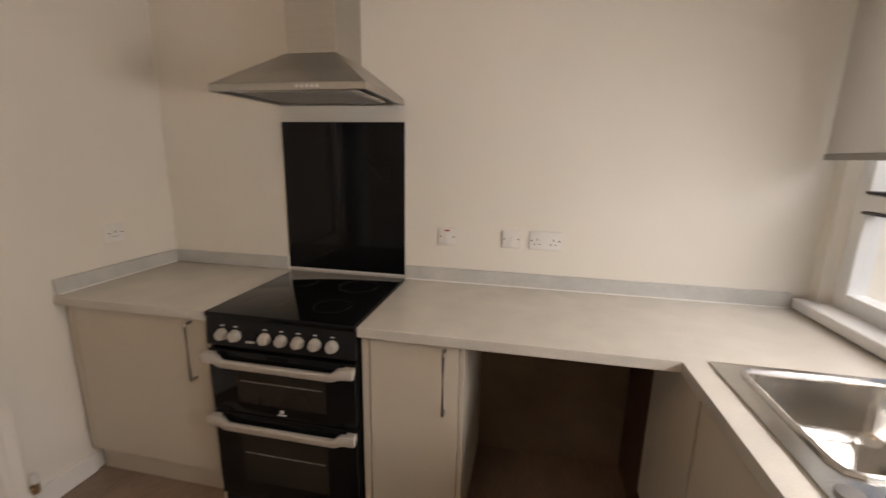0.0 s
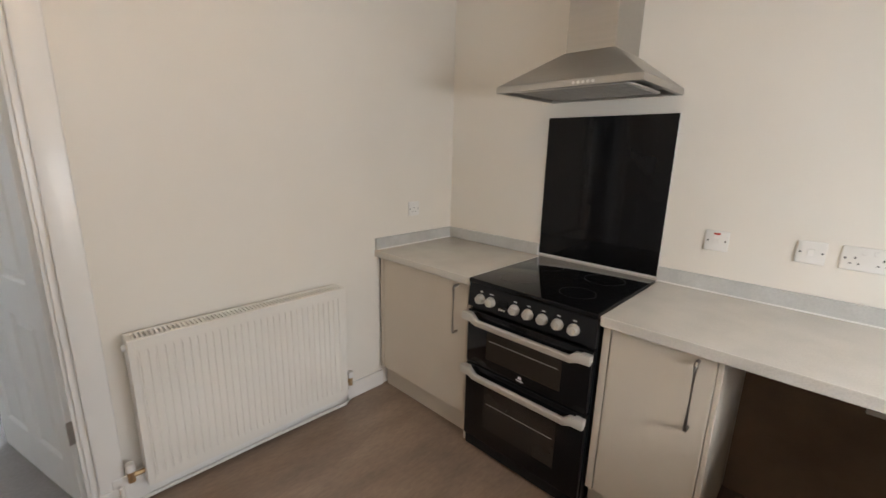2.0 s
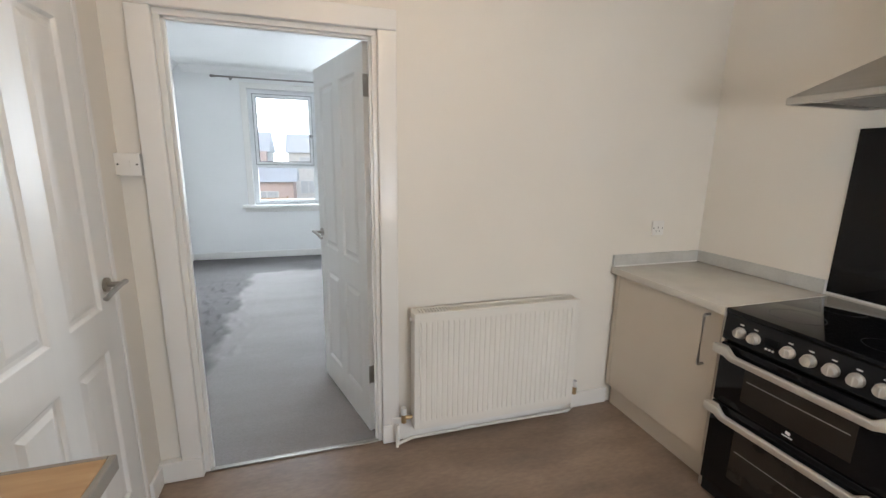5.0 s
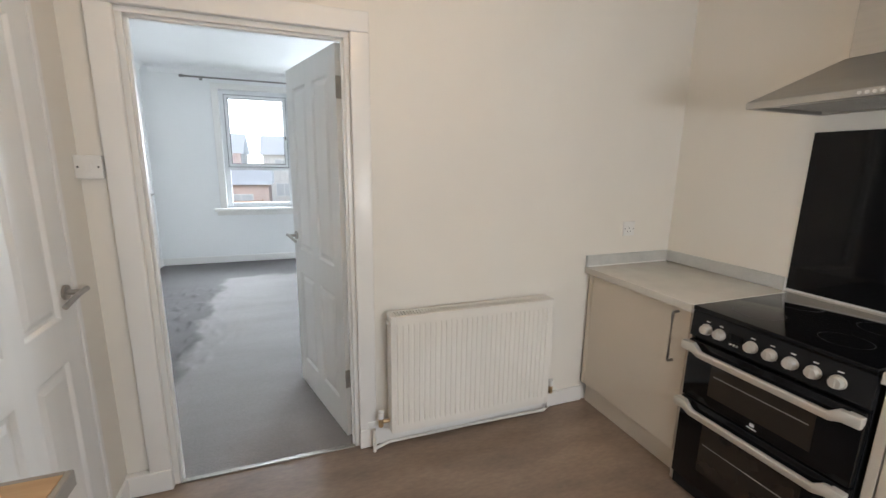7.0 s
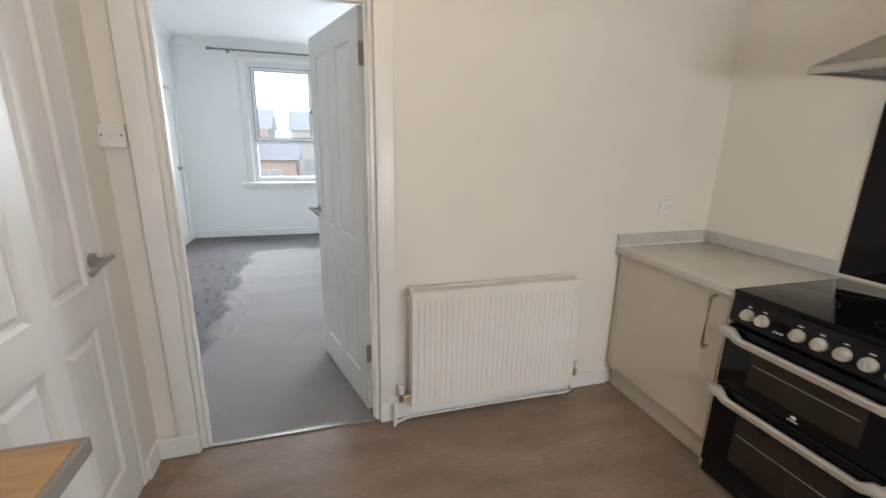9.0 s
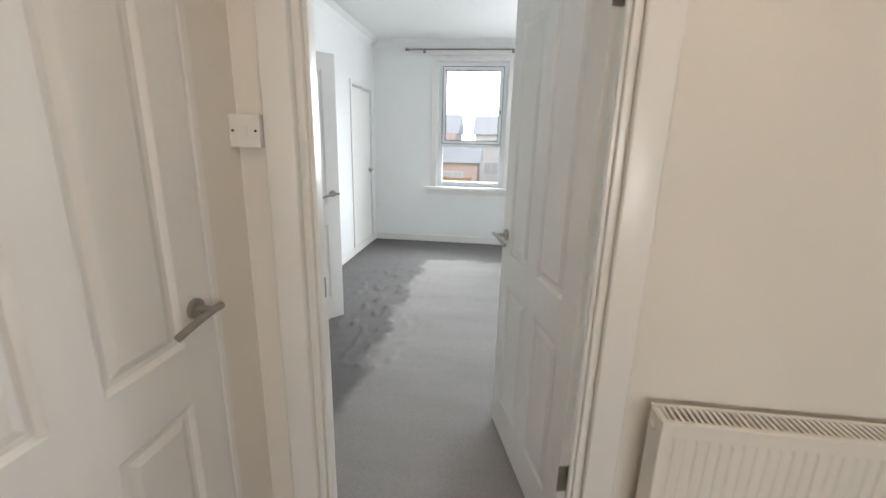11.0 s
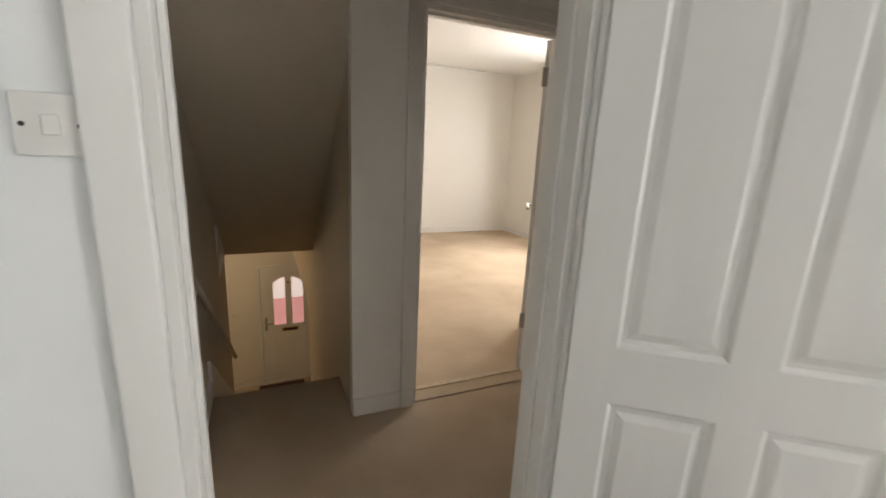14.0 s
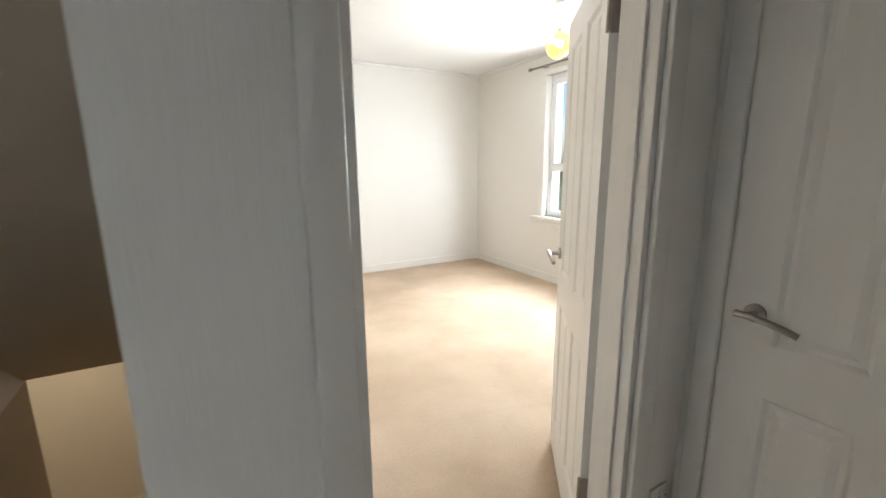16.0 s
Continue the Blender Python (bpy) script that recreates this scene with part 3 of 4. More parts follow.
def panel_door(name, m, width, height, label, handle_sides=(1, -1), hinges=True, kind="structure", hinge_side=1, group=""):
    """A four-panel moulded door. Its own x runs from the hinge edge to the latch edge, z up."""
    d = thing(name, m, label, "door", group, kind)
    st, t = 0.105, 0.0175
    mid = 0.10
    xs = [0, st, (width - mid) / 2, (width + mid) / 2, width - st, width]
    zs = [0, 0.175, 0.775, 0.925, height - 0.115, height]
    bm = bmesh.new()
    picked = []
    for side in (1, -1):
        grid = [[bm.verts.new((x, side * t, z)) for z in zs] for x in xs]
        for i in range(5):
            for k in range(5):
                f = bm.faces.new((grid[i][k], grid[i + 1][k], grid[i + 1][k + 1], grid[i][k + 1]))
                if i in (1, 3) and k in (1, 3):
                    picked.append(f)
    bm.verts.ensure_lookup_table()
    n = len(xs) * len(zs)
    loop = [i * len(zs) for i in range(len(xs))] + [(len(xs) - 1) * len(zs) + k for k in range(1, len(zs))] + [i * len(zs) + len(zs) - 1 for i in range(len(xs) - 2, -1, -1)] + [k for k in range(len(zs) - 2, 0, -1)]
    for a, b in zip(loop, loop[1:] + loop[:1]):
        bm.faces.new((bm.verts[a], bm.verts[b], bm.verts[b + n], bm.verts[a + n]))
    bmesh.ops.recalc_face_normals(bm, faces=bm.faces[:])
    bmesh.ops.inset_individual(bm, faces=picked, thickness=0.006, depth=-0.003)
    bmesh.ops.inset_individual(bm, faces=picked, thickness=0.010, depth=-0.007)
    part("leaf", bm, M_DOOR, d)
    for side in (1, -1):
        for i in (1, 3):
            for k in (1, 3):
                x0, x1, z0, z1 = xs[i] + 0.020, xs[i + 1] - 0.020, zs[k] + 0.020, zs[k + 1] - 0.020
                lo, hi = side * (t - 0.0115), side * (t - 0.002)
                b2 = bmesh.new()
                low = [b2.verts.new((x, lo, z)) for x, z in ((x0, z0), (x1, z0), (x1, z1), (x0, z1))]
                c = 0.024
                top = [b2.verts.new((x, hi, z)) for x, z in ((x0 + c, z0 + c), (x1 - c, z0 + c), (x1 - c, z1 - c), (x0 + c, z1 - c))]
                b2.faces.new(top)
                for q in range(4):
                    b2.faces.new((low[q], low[(q + 1) % 4], top[(q + 1) % 4], top[q]))
                b2.faces.new(low)
                part("panel", b2, M_DOOR, d)
    for side in handle_sides:
        lever(d, width - 0.06, 1.006, side, -1)
    if hinges:
        for z in (0.335, 1.80):
            g = join(cyl((-0.004, hinge_side * 0.021, z - 0.05), (-0.004, hinge_side * 0.021, z + 0.05), 0.0065, 12), rbox(-0.0035, -0.001, -0.015, 0.02, z - 0.05, z + 0.05, 0.001, 1))
            part("hinge", g, M_CHROME, d, "worn steel butt hinge", smooth=True)
    return d


def door_pose(hinge, free, z=0.008):
    a = math.degrees(math.atan2(free[1] - hinge[1], free[0] - hinge[0]))
    return pose(hinge[0], hinge[1], z, 0, 0, a)


panel_door("door_kitchen", door_pose((-2.395, -0.135), (-3.157, -0.352)), 0.775, 1.99, "white four-panel moulded door standing open into the living room", hinge_side=-1)
panel_door("door_landing", door_pose((-3.645, -2.102), (-4.30, -1.598)), 0.80, 1.99, "white four-panel moulded door standing half open into the living room", hinge_side=-1)
panel_door("door_bedroom", door_pose((-4.446, -3.410), (-4.95, -4.07)), 0.735, 1.99, "white four-panel moulded door standing open into the bedroom", hinge_side=1)
panel_door("door_cupboard_landing", door_pose((LAND_W - 0.014, O_C[1] - 0.025), (LAND_W - 0.014, O_C[0])), 0.70, 1.99, "white four-panel moulded cupboard door, closed", hinges=False)
panel_door("door_kitchen_south", door_pose((O_S[1] - 0.024, KS - 0.022), (O_S[0], KS - 0.022)), 0.73, 1.99, "white four-panel moulded door, closed, with a satin lever", hinges=False)
d = thing("door_cupboard_living", pose(O_P[1] - 0.024, LS - 0.02, 0.10, 0, 0, 180), "flush white painted cupboard door, closed", "door", kind="structure")
part("leaf", rbox(0.0, 0.69, -0.018, 0.018, 0, 1.90, 0.003), M_DOOR, d)
part("base_board", rbox(-0.02, 0.71, -0.03, 0.02, -0.098, -0.004, 0.003), M_DOOR, d)
lever(d, 0.62, 0.92, -1, -1)

# strike plate on the kitchen doorway's lining
tagged(part("strike_plate", rbox(LE + 0.012, LE + 0.040, O_K[0] + 0.0215, O_K[0] + 0.0245, 0.94, 1.005, 0.001, 1), M_RUST), "worn steel strike plate in the door lining", "strike plate", kind="structure")


# ---- windows ----
def sash_window(name, y0, y1, z0, z1, label, xin=LW, seal=M_GASKET):
    """A white plastic window set into the west wall: a tall opening light above a fixed pane."""
    w = thing(name, pose(xin, (y0 + y1) / 2, z0), label, "window", kind="structure")
    h, hw = z1 - z0, (y1 - y0) / 2
    def ring(x0, x1, a, b, c, d, t, r=0.005):
        return join(rbox(x0, x1, a, a + t, c, d, r), rbox(x0, x1, b - t, b, c, d, r), rbox(x0, x1, a + t, b - t, c, c + t, r), rbox(x0, x1, a + t, b - t, d - t, d, r))
    part("window_frame", ring(-0.13, -0.06, -hw, hw, 0.0, h, 0.07), M_UPVC, w)
    zm = 0.56
    part("transom", rbox(-0.13, -0.055, -hw + 0.07, hw - 0.07, zm - 0.02, zm + 0.025, 0.004), M_UPVC, w)
    s = part("sash", ring(-0.115, -0.045, -hw + 0.062, hw - 0.062, zm + 0.028, h - 0.062, 0.042), M_UPVC, w)
    part("gasket", ring(-0.1, -0.043, -hw + 0.101, hw - 0.101, zm + 0.067, h - 0.101, 0.007, 0.001), seal, s)
    part("gasket", ring(-0.1, -0.0445, -hw + 0.056, hw - 0.056, zm + 0.022, h - 0.056, 0.0055, 0.001), seal, s)
    p = part("pane", boxes((-0.086, -0.082, -hw + 0.105, hw - 0.105, zm + 0.07, h - 0.105)), M_GLASS, w)
    p.visible_shadow = False
    p = part("pane", boxes((-0.096, -0.092, -hw + 0.07, hw - 0.07, 0.07, zm - 0.02)), M_GLASS, w)
    p.visible_shadow = False
    part("latch", join(rbox(-0.045, -0.03, hw - 0.092, hw - 0.075, h * 0.60, h * 0.60 + 0.05, 0.003), rbox(-0.036, -0.012, hw - 0.090, hw - 0.077, h * 0.60 + 0.01, h * 0.60 + 0.03, 0.003)), M_GASKET, w, "small dark window catch")
    part("window_sill", rbox(-0.06, 0.075, -hw - 0.16, hw + 0.16, -0.045, 0.0, 0.008, 3), M_GLOSS, w)
    part("apron", rbox(0.0, 0.018, -hw - 0.13, hw + 0.13, -0.105, -0.046, 0.004), M_GLOSS, w)
    for a, b in ((-hw - 0.085, -hw), (hw, hw + 0.085)):
        part("architrave", rbox(0.0, 0.02, a, b, 0.0, h, 0.005), M_GLOSS, w)
    part("architrave", rbox(0.0, 0.02, -hw - 0.085, hw + 0.085, h, h + 0.06, 0.005), M_GLOSS, w)
    part("head_batten", rbox(0.0, 0.03, -hw - 0.085, hw + 0.085, h + 0.061, h + 0.075, 0.003), M_GLOSS, w)
    return w


for i, (a, b) in enumerate(W_L):
    sash_window("window_%d" % (i + 1), a, b, WZ0, WZ1, "white plastic window over a painted sill")
sash_window("window_3", *W_B, 0.80, 2.43, "white plastic bedroom window over a painted sill", seal=M_UPVC)


def curtain_rod(y0, y1, x, z, label, n=2):
    c = thing("curtain_rod", pose(x, y0, z), label, "curtain rod", "curtain rods")
    part("rod", cyl((0, 0, 0), (0, y1 - y0, 0), 0.011, 14), M_RUST, c, smooth=True)
    for y, s in ((0, -1), (y1 - y0, 1)):
        part("finial", join(cyl((0, y, 0), (0, y + s * 0.012, 0), 0.017, 14), ball((0, y + s * 0.030, 0), 0.021, 1, 1.1, 1, 2)), M_RUST, c, smooth=True)
    for y in (0.19, y1 - y0 - 0.19):
        part("bracket", join(cyl((-(x - LW) + 0.001, y, -0.012), (-(x - LW) + 0.006, y, -0.012), 0.02, 14), cyl((-(x - LW) + 0.004, y, -0.012), (0, y, -0.012), 0.006, 10)), M_RUST, c, smooth=True)
    return c


curtain_rod(-1.62, -0.09, LW + 0.075, 2.555, "dark grey metal curtain rod with small finials")
curtain_rod(0.31, 1.84, LW + 0.075, 2.555, "dark grey metal curtain rod with small finials")
curtain_rod(-6.62, -4.9, LW + 0.075, 2.52, "pale metal curtain rod above the bedroom window")

# the kitchen window, with its tiled sill and roller blind
kw = thing("window_4", pose(KE + 0.05, (W_K[0] + W_K[1]) / 2, W_K[2]), "white plastic kitchen window behind a roller blind", "window", kind="structure")
hw, h = (W_K[1] - W_K[0]) / 2, W_K[3] - W_K[2]
part("window_frame", join(rbox(0, 0.07, -hw, -hw + 0.065, 0, h, 0.004), rbox(0, 0.07, hw - 0.065, hw, 0, h, 0.004), rbox(0, 0.07, -hw + 0.065, hw - 0.065, 0, 0.065, 0.004), rbox(0, 0.07, -hw + 0.065, hw - 0.065, h - 0.065, h, 0.004)), M_UPVC, kw)
part("transom", rbox(-0.01, 0.065, -hw + 0.065, hw - 0.065, 0.39, 0.45, 0.004), M_UPVC, kw)
part("gasket", join(rbox(-0.014, 0.05, -hw + 0.065, hw - 0.065, 0.452, 0.462, 0.001), rbox(-0.014, 0.05, -hw + 0.065, hw - 0.065, 0.378, 0.388, 0.001)), M_GASKET, kw)
part("mullion", rbox(-0.005, 0.066, -0.03, 0.03, 0.065, h - 0.065, 0.004), M_UPVC, kw)
for a, b in ((-hw + 0.065, -0.03), (0.03, hw - 0.065)):
    p = part("pane", boxes((0.03, 0.034, a, b, 0.065, h - 0.065)), M_GLASS, kw)
    p.visible_shadow = False
part("window_sill", rbox(-0.115, -0.001, -hw - 0.02, hw + 0.045, -0.036, 0.006, 0.005), M_TILE, kw)
bl = thing("roller_blind", pose(KE - 0.03, (W_K[0] + W_K[1]) / 2, W_K[3] + 0.06), "white roller blind pulled half down over the kitchen window", "blind")
part("tube", cyl((0, -hw - 0.02, -0.035), (0, hw + 0.03, -0.035), 0.022, 16), M_BLIND, bl, smooth=True)
part("cloth", rbox(-0.026, -0.023, -hw - 0.02, hw + 0.035, -0.70, -0.03, 0.0008, 1), M_BLIND, bl)
part("bottom_bar", rbox(-0.032, -0.017, -hw - 0.025, hw + 0.037, -0.725, -0.70, 0.004), M_EDGE, bl)


# ---- kitchen ----
def bar_handle(parent, x, y, z0, z1):
    h = part("handle", tube([(x, y, z0), (x, y - 0.028, z0), (x, y - 0.032, z0 + 0.006), (x, y - 0.032, z1 - 0.006), (x, y - 0.028, z1), (x, y, z1)], 0.0065, 10), M_CHROME, parent, "brushed steel bar handle", smooth=True)
    return h


FRONT = 1.285          # cabinet fronts
TOP = 0.882            # worktop surface


def base_cabinet(x0, x1, label, handle_x):
    c = thing("base_cabinet", pose(x0, FRONT, 0), label, "cabinet", "kitchen base cabinets")
    w = x1 - x0
    part("body", boxes((0.0, w - 0.016, 0.02, 0.60, 0.135, 0.838)), M_CREAM, c)
    part("plinth", rbox(0.0, w - 0.016, 0.045, 0.06, 0.0, 0.134, 0.001, 1), M_CREAM, c)
    part("filler", rbox(0.002, 0.030, 0.0, 0.019, 0.137, 0.838, 0.002), M_CREAM, c)
    d = part("cabinet_door", rbox(0.034, w - 0.018, -0.001, 0.018, 0.14, 0.836, 0.0025), M_CREAM, c)
    bar_handle(d, handle_x - x0, -0.001, 0.577, 0.817)
    part("end_panel", rbox(w - 0.015, w, 0.0, 0.59, 0.0, 0.840, 0.001, 1), M_CREAM, c)
    return c


base_cabinet(KX + 0.018, -1.581, "cream base cabinet with one door beside the cooker", -1.664)
base_cabinet(-0.942, -0.558, "cream base cabinet with one door and a bar handle", -0.628)
c = thing("sink_cabinet", pose(0.143, -0.75, 0), "cream run of cabinet under the sink, doors facing the room", "cabinet", "kitchen base cabinets")
part("body", boxes((0.02, 0.60, 0.0, 2.30, 0.135, 0.70)), M_CREAM, c)
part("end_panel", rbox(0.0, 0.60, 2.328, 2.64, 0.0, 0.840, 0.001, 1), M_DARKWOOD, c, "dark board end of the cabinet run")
part("plinth", rbox(0.05, 0.065, 0.0, 2.32, 0.0, 0.134, 0.001, 1), M_CREAM, c)
for a, b in ((0.01, 0.49), (0.50, 0.98), (0.99, 1.47), (1.48, 1.90), (1.91, 2.32)):
    part("cabinet_door", rbox(0.0, 0.018, a, b, 0.14, 0.838, 0.0025), M_CREAM, c)

# dark sheet added over the wall for the deep shade under the worktop
setting("wall_panel_recess_shade", boxes((-0.556, 0.1425, KN - 0.012, KN, 0.0, 0.838)), mat("brown_recess_shade", (0.25, 0.175, 0.12), 0.85, second=(0.16, 0.11, 0.075), scale=3, bump=0.3, bump_scale=60), "dark brown sheet added for the shade in the empty appliance space", "wall")
t = thing("worktop", pose(0, 0, TOP), "pale speckled laminate worktop between wall and cooker", "worktop")
part("slab", rbox(KX + 0.002, -1.577, 1.255, KN - 0.002, -0.039, 0.0, 0.004, 3), M_WORKTOP, t, smooth=True)
part("upstand", rbox(KX + 0.001, KX + 0.017, 1.26, KN - 0.018, 0.001, 0.068, 0.002), M_UPSTAND, t)
part("upstand", rbox(KX + 0.001, -1.598, KN - 0.017, KN - 0.001, 0.001, 0.068, 0.002), M_UPSTAND, t)
part("sealant", rbox(KX + 0.0171, KX + 0.021, 1.27, KN - 0.02, 0.0, 0.006, 0.001, 1), M_PLASTIC, t, "white sealant bead")
part("sealant", rbox(-1.5975, -1.594, KN - 0.018, KN - 0.001, 0.0, 0.070, 0.001, 1), M_PLASTIC, t, "white sealant bead")
part("end_trim", rbox(-1.5765, -1.5725, 1.256, KN - 0.03, -0.039, 0.001, 0.001, 1), M_PLASTIC, t)

t = thing("worktop", pose(0, 0, TOP), "pale speckled laminate corner worktop holding the sink", "worktop")
# the L-shaped slab leaves a hole for the sink's bowl
HX0, HX1, HY0, HY1 = 0.255, 0.635, 0.80, 1.225
part("slab", prism([(-0.945, 1.255), (-0.945, KN - 0.002), (KE - 0.002, KN - 0.002), (KE - 0.002, HY1), (0.118, HY1), (0.118, 1.255)], "z", -0.039, 0.0, 0.003), M_WORKTOP, t)
part("slab", join(boxes((0.118, HX0, HY0, HY1, -0.039, 0.0)), boxes((HX1, KE - 0.002, HY0, HY1, -0.039, 0.0)), boxes((0.118, KE - 0.002, -0.75, HY0, -0.039, 0.0))), M_WORKTOP, t)
part("upstand", rbox(-0.952, KE - 0.07, KN - 0.017, KN - 0.001, 0.001, 0.068, 0.002), M_UPSTAND, t)
part("sealant", rbox(-0.952, KE - 0.07, KN - 0.021, KN - 0.0172, 0.0, 0.006, 0.001, 1), M_PLASTIC, t, "white sealant bead")

s = thing("kitchen_sink", pose(0, 0, TOP), "inset stainless steel sink with one bowl and a drainer", "sink")
X0, X1, Y0, Y1 = 0.195, 0.695, 0.16, 1.265
rim = boxes((X0, HX0 + 0.008, Y0, Y1, 0.001, 0.006), (HX1 - 0.008, X1, Y0, Y1, 0.001, 0.006), (HX0 + 0.008, HX1 - 0.008, HY1 - 0.008, Y1, 0.001, 0.006), (HX0 + 0.008, HX1 - 0.008, Y0, HY0 + 0.008, 0.001, 0.006))
part("rim", rim, M_SINK, s)
part("lip", tube([(HX0 + 0.04, HY0 + 0.004, 0.007), (HX1 - 0.04, HY0 + 0.004, 0.007), (HX1 - 0.012, HY0 + 0.014, 0.007), (HX1 - 0.002, HY0 + 0.042, 0.007), (HX1 - 0.002, HY1 - 0.04, 0.007), (HX1 - 0.014, HY1 - 0.012, 0.007), (HX1 - 0.04, HY1 - 0.002, 0.007), (HX0 + 0.04, HY1 - 0.002, 0.007), (HX0 + 0.012, HY1 - 0.012, 0.007), (HX0 + 0.002, HY1 - 0.04, 0.007), (HX0 + 0.002, HY0 + 0.04, 0.007), (HX0 + 0.012, HY0 + 0.012, 0.007), (HX0 + 0.041, HY0 + 0.004, 0.007)], 0.009, 8), M_SINK, s, smooth=True)
bm = bmesh.new()
rings = []
for depth, inset, rad in ((0.004, 0.002, 0.055), (-0.06, 0.008, 0.055), (-0.125, 0.014, 0.055), (-0.150, 0.024, 0.05), (-0.163, 0.045, 0.04), (-0.165, 0.08, 0.03)):
    ring = []
    for cx, cy, a0 in ((HX1, HY1, 0), (HX0, HY1, 90), (HX0, HY0, 180), (HX1, HY0, 270)):
        sx, sy = (1 if cx == HX1 else -1), (1 if cy == HY1 else -1)
        for k in range(6):
            an = radians(a0 + 18 * k)
            ring.append(bm.verts.new((cx - sx * (inset + rad) + rad * math.cos(an), cy - sy * (inset + rad) + rad * math.sin(an), depth)))
    rings.append(ring)
for r0, r1 in zip(rings, rings[1:]):
    for k in range(24):
        bm.faces.new((r0[k], r0[(k + 1) % 24], r1[(k + 1) % 24], r1[k]))
bm.faces.new(rings[-1])
part("bowl", bm, M_SINK, s, smooth=True)
part("waste", cyl((0.445, 1.01, -0.164), (0.445, 1.01, -0.160), 0.042, 24), M_CHROME, s, smooth=True)
part("tap_hole_cover", cyl((0.235, 0.745, 0.006), (0.235, 0.745, 0.012), 0.024, 24), M_CHROME, s, smooth=True)
for k in range(7):
    part("drainer_rib", rbox(0.27 + k * 0.055, 0.282 + k * 0.055, 0.24, 0.70, 0.006, 0.010, 0.002), M_SINK, s)

# cooker
ck = thing("cooker", pose(-1.568, 1.262, 0), "black freestanding electric cooker with two ovens and silver handles", "cooker")
W = 0.617
part("body", boxes((0.003, W - 0.003, 0.02, 0.60, 0.03, 0.862)), M_BLACK, ck)
part("hob", rbox(0.0, W, -0.012, 0.612, 0.864, 0.886, 0.005, 3), M_BGLASS, ck, "black glass hob", smooth=True)
hb = part("hob_trim", rbox(0.0, W, 0.606, 0.616, 0.883, 0.892, 0.002), M_SILVER, ck)
for x, y, r in ((0.16, 0.16, 0.09), (0.45, 0.16, 0.075), (0.16, 0.43, 0.075), (0.45, 0.43, 0.09)):
    ringm = bmesh.new()
    bmesh.ops.create_circle(ringm, segments=40, radius=r, cap_ends=False)
    ringm.transform(Matrix.Translation((x, y, 0.8866)))
    inner = bmesh.ops.extrude_edge_only(ringm, edges=ringm.edges[:])["geom"]
    for v in inner:
        if isinstance(v, bmesh.types.BMVert):
            v.co.x, v.co.y = x + (v.co.x - x) * 0.98, y + (v.co.y - y) * 0.98
    part("burner_ring", ringm, M_RING, ck)
pn = part("control_panel", prism([(0.018, 0.745), (-0.012, 0.752), (-0.004, 0.862), (0.018, 0.862)], "x", 0.0, W, 0.002), M_BLACK, ck)
for i, x in enumerate((0.075, 0.132, 0.258, 0.326, 0.394, 0.462, 0.530)):
    k = part("knob", join(cyl((x, -0.010, 0.800), (x, -0.018, 0.800), 0.0235, 24), cyl((x, -0.018, 0.800), (x, -0.036, 0.800), 0.0205, 24, 0.0175)), M_SILVER, ck, "silver control knob", smooth=True)
    part("pointer", rbox(x - 0.003, x + 0.003, -0.0385, -0.034, 0.786, 0.816, 0.001, 1), M_SILVER, k)
    part("dial_mark", rbox(x - 0.008, x + 0.008, -0.0095, -0.0075, 0.832, 0.836, 0.0004, 1), M_PLASTIC, pn)
part("clock", rbox(0.168, 0.222, -0.013, -0.009, 0.793, 0.823, 0.001, 1), M_BGLASS, pn)
for k in range(3):
    part("button", cyl((0.180 + 0.013 * k, -0.0105, 0.779), (0.180 + 0.013 * k, -0.0155, 0.779), 0.004, 10), M_PLASTIC, pn)


def oven_door(z0, z1, gz0, gz1):
    d = part("oven_door", rbox(0.004, W - 0.004, -0.014, 0.019, z0, z1, 0.004, 3), M_BGLASS, ck, "black glass oven door", smooth=True)
    part("oven_window", rbox(0.12, W - 0.12, -0.0165, -0.0135, gz0, gz1, 0.001, 1), M_OVENGLASS, d, "dark brown see-through oven window")
    part("rack_line", rbox(0.135, W - 0.135, -0.0172, -0.0160, (gz0 + gz1) / 2 + 0.02, (gz0 + gz1) / 2 + 0.0235, 0.0004, 1), M_EDGE, d)
    z = z1 - 0.004
    pts = [(-0.004, z), (0.055, z), (0.085, z - 0.026), (W - 0.085, z - 0.026), (W - 0.055, z), (W + 0.004, z), (W + 0.004, z - 0.038), (W - 0.045, z - 0.040), (W - 0.075, z - 0.053), (0.075, z - 0.053), (0.045, z - 0.040), (-0.004, z - 0.038)]
    part("handle", prism(pts, "y", -0.052, -0.030, 0.004), M_SILVER, d, "silver full-width oven handle", smooth=True)
    for x in (0.0, W - 0.04):
        part("handle_post", rbox(x, x + 0.04, -0.032, -0.012, z - 0.034, z - 0.004, 0.003), M_SILVER, d)


oven_door(0.470, 0.735, 0.52, 0.665)
oven_door(0.075, 0.464, 0.16, 0.385)
part("logo", boxes((W / 2 - 0.008, W / 2 + 0.008, -0.0155, -0.0138, 0.494, 0.506), (W / 2 - 0.018, W / 2 + 0.018, -0.0155, -0.0138, 0.484, 0.488)), M_PLASTIC, ck, "small pale maker's mark")
part("kick_panel", rbox(0.006, W - 0.006, 0.0, 0.018, 0.012, 0.070, 0.002), M_BLACK, ck)
for x in (0.04, W - 0.04):
    part("foot", cyl((x, 0.08, 0.0), (x, 0.08, 0.032), 0.018, 12), M_BLACK, ck)

